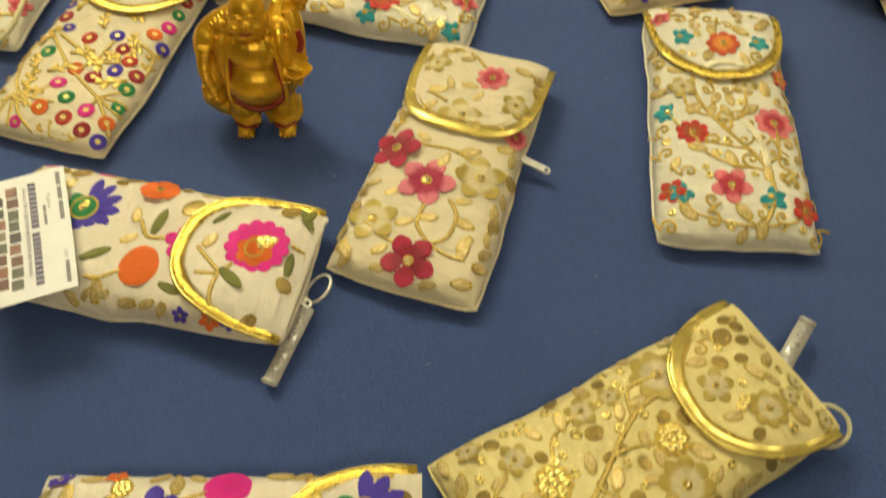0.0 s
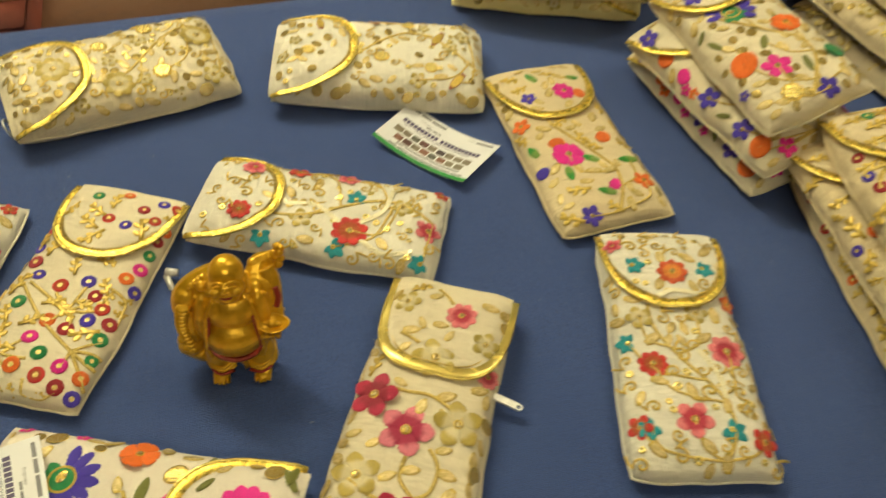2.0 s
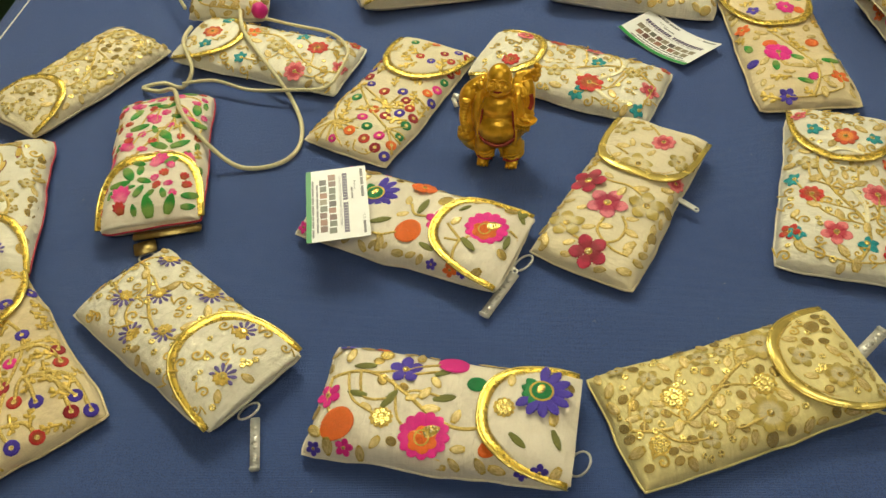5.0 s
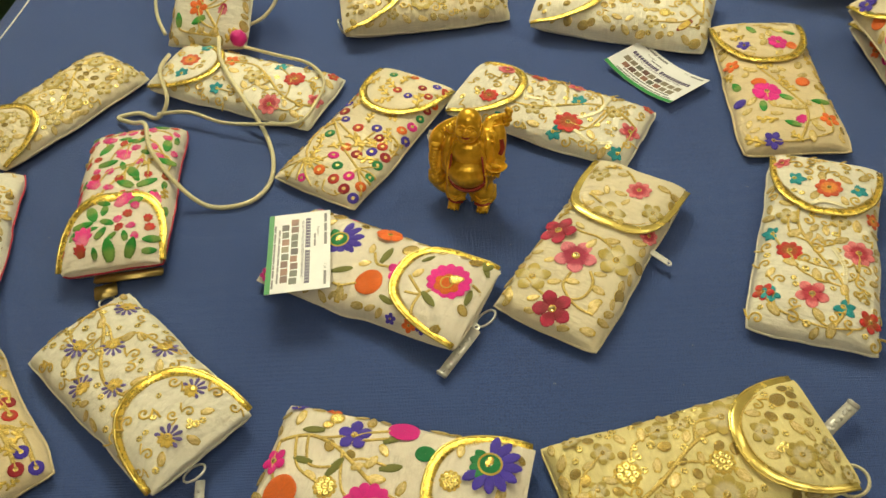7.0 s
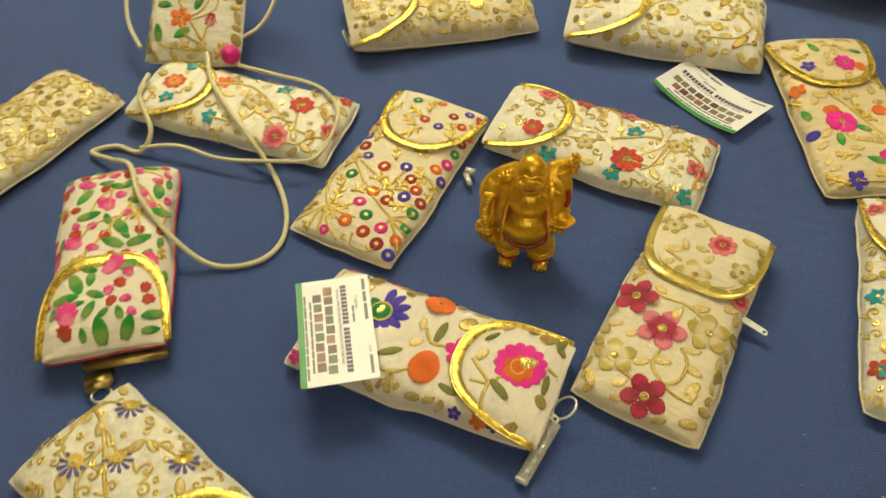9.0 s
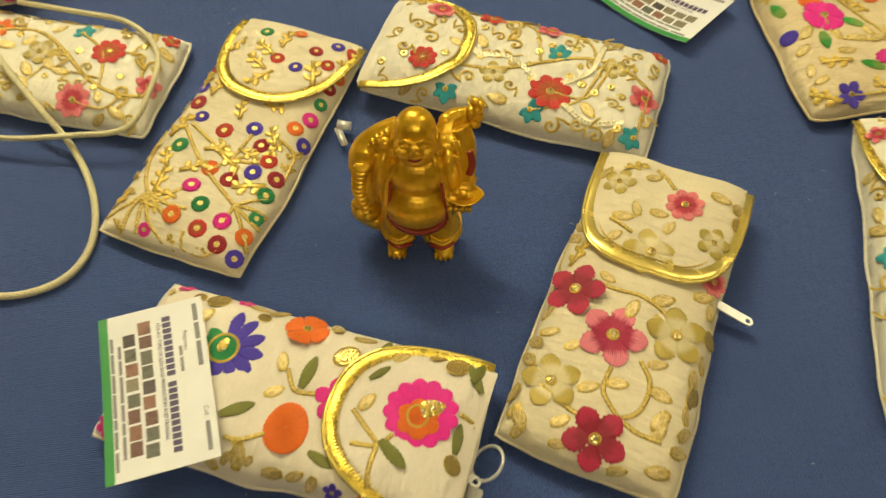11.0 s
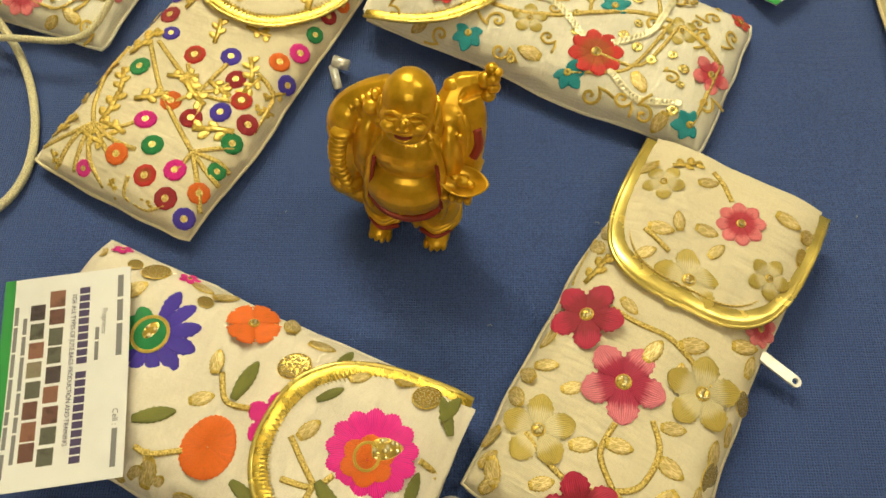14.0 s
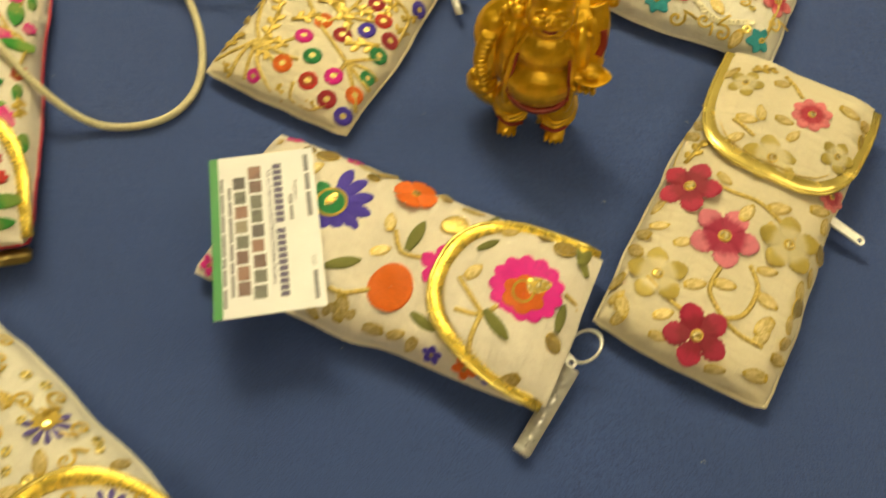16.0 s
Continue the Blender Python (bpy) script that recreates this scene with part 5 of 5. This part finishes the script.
def business_card(label, m, w, h, curl, twist, seed):
    """A printed card with a green edge, rows of small photographs and bars of text. w runs along the text."""
    rnd = random.Random(seed)
    root = tagged(new("business_card"), label, "card", "business cards")
    root.matrix_world = m

    def lift(x, y):
        return curl * (2 * x / w) ** 2 + twist * x * y / (w * h) * 4

    def sheet(name, x0, x1, y0, y1, up, thick, mat, words=""):
        bm = bmesh.new()
        uv = bm.loops.layers.uv.verify()
        n = max(1, round((x1 - x0) / w * 14))
        xs = [x0 + (x1 - x0) * i / n for i in range(n + 1)]
        top = [[(x, y, lift(x, y) + up + thick) for x in xs] for y in (y0, y1)]
        low = [[(x, y, lift(x, y) + up) for x in xs] for y in (y0, y1)]
        a, b = strip(bm, uv, top), strip(bm, uv, low)
        for i in range(n):
            for r in (0, 1):
                bm.faces.new((a[r][i], a[r][i + 1], b[r][i + 1], b[r][i]))
        for c in (0, n):
            bm.faces.new((a[0][c], a[1][c], b[1][c], b[0][c]))
        return part(name, bm, mat, root, words, False)

    sheet("card", -w / 2, w / 2, -h / 2, h / 2, 0.0, 0.0004, PAPER)
    sheet("green_edge", -w / 2, w / 2, -h / 2, -h / 2 + 0.0042, 0.0004, 0.0001, GREEN_INK, "green printed edge")
    # heading, letter by letter as plain blocks
    pos = -w * 0.42
    for wide in [1.0] * 10 + [-0.8] + [1.0] * 11:
        if wide > 0:
            sheet("heading_block", pos, pos + w * 0.031, h * 0.100, h * 0.180, 0.0004, 0.0001, VIOLET_INK)
        pos += w * 0.0385 * abs(wide)

    def words(text, x0, y0, size, ink, across=0.0):
        """A printed line in the built-in font, laid on the curve of the card."""
        curve = bpy.data.curves.new("print", "FONT")
        curve.body, curve.size = text, size
        ghost = bpy.data.objects.new("print", curve)
        scene.collection.objects.link(ghost)
        me = bpy.data.meshes.new_from_object(ghost.evaluated_get(bpy.context.evaluated_depsgraph_get()))
        bpy.data.objects.remove(ghost)
        reach = max(v.co.x for v in me.vertices)
        fit_to = across / reach if across else 1.0
        for v in me.vertices:
            x, y = x0 + v.co.x * fit_to, y0 + v.co.y
            v.co = (x, y, lift(x, y) + 0.0006)
        me.materials.append(ink)
        ob = new("printed_line", me)
        ob.parent = root
        return tagged(ob)

    words("FOR ALL TYPES OF JUTE BAGS PRODUCTION AND TRAINING", -w * 0.39, h * 0.042, h * 0.052, VIOLET_INK, w * 0.72)
    words("Proprietor", -w * 0.30, h * 0.285, h * 0.06, GREY_INK, w * 0.13)
    words("Cell :", w * 0.19, h * 0.40, h * 0.06, GREY_INK, w * 0.075)
    # lines that are not to be read: words as bars
    for y, tall, runs in ((0.40, 0.045, ((-0.46, -0.35), (-0.335, -0.23), (-0.215, -0.06))), (0.235, 0.03, ((-0.21, -0.15), (-0.14, -0.05))), (0.40, 0.04, ((0.28, 0.45),)),
                          (-0.335, 0.03, ((-0.30, -0.22), (-0.21, -0.12), (-0.11, 0.05), (0.06, 0.16), (0.17, 0.24), (0.25, 0.38))), (-0.405, 0.03, ((-0.36, -0.27), (-0.26, -0.14), (-0.13, -0.02), (-0.01, 0.13), (0.14, 0.20), (0.21, 0.31), (0.33, 0.44)))):
        for x0, x1 in runs:
            sheet("text_bar", w * x0, w * x1, h * y, h * (y + tall), 0.0004, 0.0001, GREY_INK)
    for r, count in ((0, 9), (1, 8)):
        for k in range(count):
            cx, cy = -w * (0.42 if r == 0 else 0.36) + w * 0.0935 * k, -h * 0.075 - h * 0.145 * r
            sheet("photo", cx, cx + w * rnd.uniform(0.074, 0.086), cy - h * rnd.uniform(0.05, 0.062), cy + h * rnd.uniform(0.05, 0.064), 0.0004, 0.00012, rnd.choice(PHOTO))
    return root


business_card("white business card with photographs, lying on the cream pouch", Matrix.Translation((-0.1455, 0.2925, 0.0292)) @ pose(0, 0, 0, 0, -2, -66), 0.085, 0.0495, 0.0012, 0.0, 5)
business_card("curled white business card with a green edge on the cloth", pose(0.081, 0.617, 0.0012, 0, 0, -36.5), 0.089, 0.053, 0.007, 0.0, 6)

# ---- the gilt figurine: one mesh ----
gold_paint, gt2, gp2 = nodes_of("gold_lacquer")
go = coords(gt2)
gn = noise_tex(gt2, go, 170.0, 4)
gold_c = mix(gt2, ramp(gt2, gn, 0.3, 0.7), rgb((0.66, 0.36, 0.018)), rgb((0.90, 0.53, 0.035)))
link(gt2, gold_c, gp2.inputs["Base Color"])
gp2.inputs["Metallic"].default_value = 0.52
gp2.inputs["Roughness"].default_value = 0.3
bump(gt2, gp2, gn, 0.25, 0.0008)

red_paint = plain("red_lacquer", (0.30, 0.035, 0.02), 0.3, 160, 0.4, 0.1, 0.0004, 0.2)
soft, crisp = bmesh.new(), bmesh.new()


def lump(bm, x, y, z, rx, ry, rz, ax=0.0, ay=0.0, az=0.0, within=SAME, mat=0):
    """An ellipsoid, in millimetres."""
    g = bmesh.ops.create_uvsphere(bm, u_segments=20, v_segments=14, radius=0.001, matrix=within @ pose(x / 1000, y / 1000, z / 1000, ax, ay, az) @ Matrix.Diagonal((rx, ry, rz, 1)))
    for f in {f for v in g["verts"] for f in v.link_faces}:
        f.material_index = mat


def rope(bm, pts, r, mat=0, flat=1.0):
    """A rounded cord through points, in millimetres; r: one radius, or one at each end."""
    run = spline([Vector(p) / 1000 for p in pts], 6)
    r0, r1 = r if isinstance(r, tuple) else (r, r)
    before = set(bm.faces)
    tube(bm, run, [(r0 + (r1 - r0) * k / (len(run) - 1)) / 1000 for k in range(len(run))], 8, flat)
    for f in set(bm.faces) - before:
        f.material_index = mat


# trunk, robe, sleeves and sack, melted into one skin
for sx in (-1, 1):
    lump(soft, 12 * sx, -6, 13, 9.5, 9.5, 14)               # trouser legs
    lump(soft, 12.5 * sx, -14, 3.6, 5.6, 8.5, 3.8, 0, 0, 8 * sx)   # feet
lump(soft, 0, 0, 28, 21, 15.5, 14)             # hips
lump(soft, -0.5, -9, 37, 18, 14.5, 14.5)     # belly
lump(soft, 0, -3.5, 55, 16, 12, 13.5, -28)    # chest
lump(soft, -1, 7, 46, 21, 12, 25)            # back
lump(soft, -18, -1, 47, 6, 10, 20, 0, 6)   # robe fronts
lump(soft, 17.5, -1, 47, 5.5, 10, 20, 0, -6)
lump(soft, -14, 6, 64, 9, 9, 8, 0, -30)    # shoulders
lump(soft, 14, 8, 63, 8.5, 9, 8, 0, 25)
rope(soft, [(-9, 11, 71), (-19, 9, 67), (-27, 6, 61), (-30, 3, 53), (-28, 0, 43), (-27, -2, 33), (-28, -2, 25)], (6.0, 6.0))   # sack over the shoulder
lump(soft, -27, 4, 57, 7.5, 8, 10, 0, 20)
lump(soft, -29, -3, 21, 8.5, 8, 6.5, 0, -20)
rope(soft, [(-31, -2, 24), (-29, -2, 17), (-23, -2, 11), (-17, -1, 9)], (7.0, 7.0))   # its rolled end
rope(soft, [(13, 10, 66), (16, 16, 71), (21, 18, 72), (25, 18, 74)], (6.2, 4.2))   # raised arm
rope(soft, [(20, 13, 70), (22.5, 9, 64), (23, 4, 56), (22.5, 0, 47), (22, -4, 38)], (6.0, 6.5))   # hanging sleeve
rope(soft, [(25, 1, 47), (24, -5, 43), (22, -10, 41)], (5.0, 4.2))    # forearm
HEAD = pose(0.0000, 0.0000, 0.0780, -31, 0, 2) @ Matrix.Scale(0.89, 4)
lump(soft, 0, 1, 2.5, 11.6, 12.0, 13.0, within=HEAD)     # skull
lump(soft, 0, -2, -5, 12.0, 10.5, 9.0, within=HEAD)      # cheeks and jaw
lump(soft, 0, -5, -11, 8.5, 6.5, 4.6, within=HEAD)       # chin
rope(soft, [(-8, -4, 63), (0, -7, 61), (8, -4, 63)], 4.5)   # folds of the neck
melt = bpy.data.objects.new("melt", mesh_of("melt", soft, []))
scene.collection.objects.link(melt)
skin = melt.modifiers.new("skin", "REMESH")
skin.mode, skin.voxel_size = "VOXEL", 0.0005
ease = melt.modifiers.new("ease", "SMOOTH")
ease.iterations, ease.factor = 6, 0.5
molten = bpy.data.meshes.new_from_object(melt.evaluated_get(bpy.context.evaluated_depsgraph_get()))
bpy.data.objects.remove(melt)
# face
for sx in (-1, 1):
    rope(crisp, [(v[0], v[1], v[2]) for v in [1000 * (HEAD @ (Vector(p) / 1000)) for p in ((1.6 * sx, -11.2, -1.2), (4.4 * sx, -11.5, 0.6), (8.6 * sx, -8.6, -1.4))]], (1.1, 0.6))   # brows
    lump(crisp, 4.6 * sx, -10.6, -2.6, 3.3, 1.6, 1.3, 0, 8 * sx, within=HEAD)    # closed lids
    lump(crisp, 6.4 * sx, -10.2, -6.2, 3.8, 2.6, 2.9, within=HEAD)               # round cheeks
    lump(crisp, 11.8 * sx, 0.5, -3.5, 1.9, 3.2, 6.2, within=HEAD)                # long ears
    lump(crisp, 12.2 * sx, -0.5, -9.5, 1.9, 2.2, 2.4, within=HEAD)
    lump(crisp, 1.5 * sx, -12.9, -6.3, 1.3, 1.2, 1.1, within=HEAD)               # nostrils
lump(crisp, 0, -12.6, -4.8, 1.6, 1.8, 2.6, within=HEAD)
lump(crisp, 0, -11.0, -9.9, 3.9, 1.3, 1.7, within=HEAD, mat=1)                   # laughing mouth
rope(crisp, [(v[0], v[1], v[2]) for v in [1000 * (HEAD @ (Vector(p) / 1000)) for p in ((-4.6, -10.4, -8.4), (0, -12.0, -8.7), (4.6, -10.4, -8.4))]], 0.8)
rope(crisp, [(v[0], v[1], v[2]) for v in [1000 * (HEAD @ (Vector(p) / 1000)) for p in ((-3.8, -10.4, -10.6), (0, -11.4, -12.2), (3.8, -10.4, -10.6))]], 0.8)
# robe hems, sash and folds
for sx in (-1, 1):
    rope(crisp, [(9 * sx, -6, 65), (14 * sx, -10.5, 55), (15.5 * sx, -14, 44), (16.5 * sx, -16, 33), (15 * sx, -17, 25)], 1.5)
    rope(crisp, [(12.5 * sx, -11, 56), (14 * sx, -14.6, 44), (15 * sx, -17.0, 33)], 1.0, 1)
    for k in range(4):
        rope(crisp, [((15 + 1.5 * k) * sx, 1 - 1.0 * k, 65), ((18.5 + 1.6 * k) * sx, -8 + 2.6 * k, 52), ((18 + 1.8 * k) * sx, -11 + 3 * k, 37), ((16.5 + 1.6 * k) * sx, -9 + 3 * k, 26)], (1.1, 1.5))
    for k in range(3):
        rope(crisp, [(3.5 * sx, -11, 13 - 3 * k), (12 * sx, -16, 11 - 3.2 * k), (20.5 * sx, -9, 14 - 3 * k), (20 * sx, 0, 16 - 3 * k)], 1.2)   # trouser folds
    rope(crisp, [(5 * sx, -14.5, 5.6), (12.5 * sx, -17.5, 6.6), (18.5 * sx, -12, 6)], 1.2, 1)   # red cuffs
    for k in range(4):
        lump(crisp, (8.6 + 2.6 * k) * sx, -20.4 + 0.9 * abs(k - 1.3), 2.7, 1.35, 3.0, 2.0)    # toes
rope(crisp, [(-16.5, -13, 33), (-10, -18.5, 27.5), (0, -20.5, 25.5), (10, -18.5, 27.5), (16.5, -13, 33)], 1.7, 1)    # red sash under the belly
rope(crisp, [(-17, -12, 30), (-10, -16.5, 24.5), (0, -18.0, 22.5), (10, -16.5, 24.5), (17, -12, 30)], 1.7)
rope(crisp, [(2, -18, 23), (4, -17, 15), (3, -15, 9)], (1.8, 1.2))       # its hanging end
lump(crisp, -0.5, -22.6, 33, 1.0, 0.7, 1.0)                              # navel
# ridged sack, knots and beads
for k in range(11):
    lump(crisp, -27.5 - 3 * math.sin(k * 0.3), -4.5 - 0.35 * k, 58 - 3.1 * k, 4.4 - 0.12 * k, 3.2, 1.5, 20)
for k in range(7):
    lump(crisp, -14 - 2.4 * k, 5 - 0.2 * k, 74 - 2.0 * k, 2.2, 3.0, 1.7, 0, 35)
for dx, dy, dz, r in ((-33, -4, 27, 3.4), (-31, -8, 24, 3.2), (-27, -8.5, 22, 3.0), (-34, -2, 22, 3.2), (-30, -6, 17, 3.4), (-24, -6, 14, 3.4), (-15, 1, 71, 3.6)):
    lump(crisp, dx, dy, dz, r, r, r * 0.9)
# fist with its staff head, cuffs and a red fold
for dx, dy, dz, r in ((26.5, 18, 75.5, 3.8), (29, 17, 78.5, 3.0), (29.5, 16, 74.5, 2.8), (28, 19, 81.5, 2.6), (30.5, 18, 81, 2.1), (28, 14, 71.5, 2.8), (14, 15, 72.5, 4.0), (17.5, 13.5, 71, 3.2), (15, 11, 68.5, 3.0)):
    lump(crisp, dx, dy, dz, r, r, r * 0.9)
for k in range(4):
    rope(crisp, [(18 + 2.0 * k, 5 + 0.8 * k, 69 - k), (21 + 1.6 * k, 0 + k, 62), (21 + 1.8 * k, -4 + 1.6 * k, 50), (19 + 2.0 * k, -8 + 2 * k, 40)], (1.3, 1.6))
rope(crisp, [(25.5, 3, 64), (27, 0, 58), (25.5, -3, 53)], 2.0, 1)
for k in range(5):
    rope(crisp, [(9 + 2.6 * k, 11 + k, 70 - 0.4 * k), (11 + 2.4 * k, 2 + 1.4 * k, 69 - 1.0 * k), (12.5 + 2.6 * k, -4 + 2.0 * k, 60 - 1.2 * k)], (1.5, 1.1))   # folds over the shoulders
    rope(crisp, [(-9 - 2.4 * k, 10, 70 - 0.6 * k), (-11 - 2.4 * k, 1 + 0.8 * k, 68 - 1.2 * k), (-12.5 - 2.0 * k, -4 + 1.2 * k, 58 - 1.0 * k)], (1.4, 1.1))
# hand and boat-shaped ingot
for k in range(4):
    rope(crisp, [(17 + 3 * k, -11, 41), (16.5 + 3.2 * k, -17, 42), (17 + 3 * k, -18.5, 45)], 1.5)
BOAT = pose(0.023, -0.0115, 0.0475, 16, 0, -6)
rows = []
for q, h in ((0.1, -3.0), (0.7, -2.6), (0.98, 0.4), (1.0, 1.0), (0.9, 1.0), (0.82, 0.1), (0.4, -0.6), (0.02, -0.6)):
    rows.append([BOAT @ (Vector((10.8 * q * math.cos(a), 6.6 * q * math.sin(a) * (1 - 0.25 * math.cos(a) ** 2), h + 2.2 * q * math.cos(a) ** 4)) / 1000) for a in [2 * math.pi * k / 40 for k in range(41)]])
strip(crisp, crisp.loops.layers.uv.verify(), rows)
for dx, dy, r in ((0, 0, 3.0), (-3.2, 0.6, 2.0), (3.0, -0.4, 2.0)):
    lump(crisp, dx, dy, 0.6, r, r * 0.85, r * 0.75, within=BOAT)
crisp.from_mesh(molten)
bpy.data.meshes.remove(molten)
fig = new("figurine", mesh_of("figurine", crisp, [gold_paint, red_paint]))
fig.matrix_world = pose(-0.0425, 0.4145, 0.0004, 0, 0, 5)
tagged(fig, "small gilt laughing pot-bellied figurine holding an ingot", "figurine")
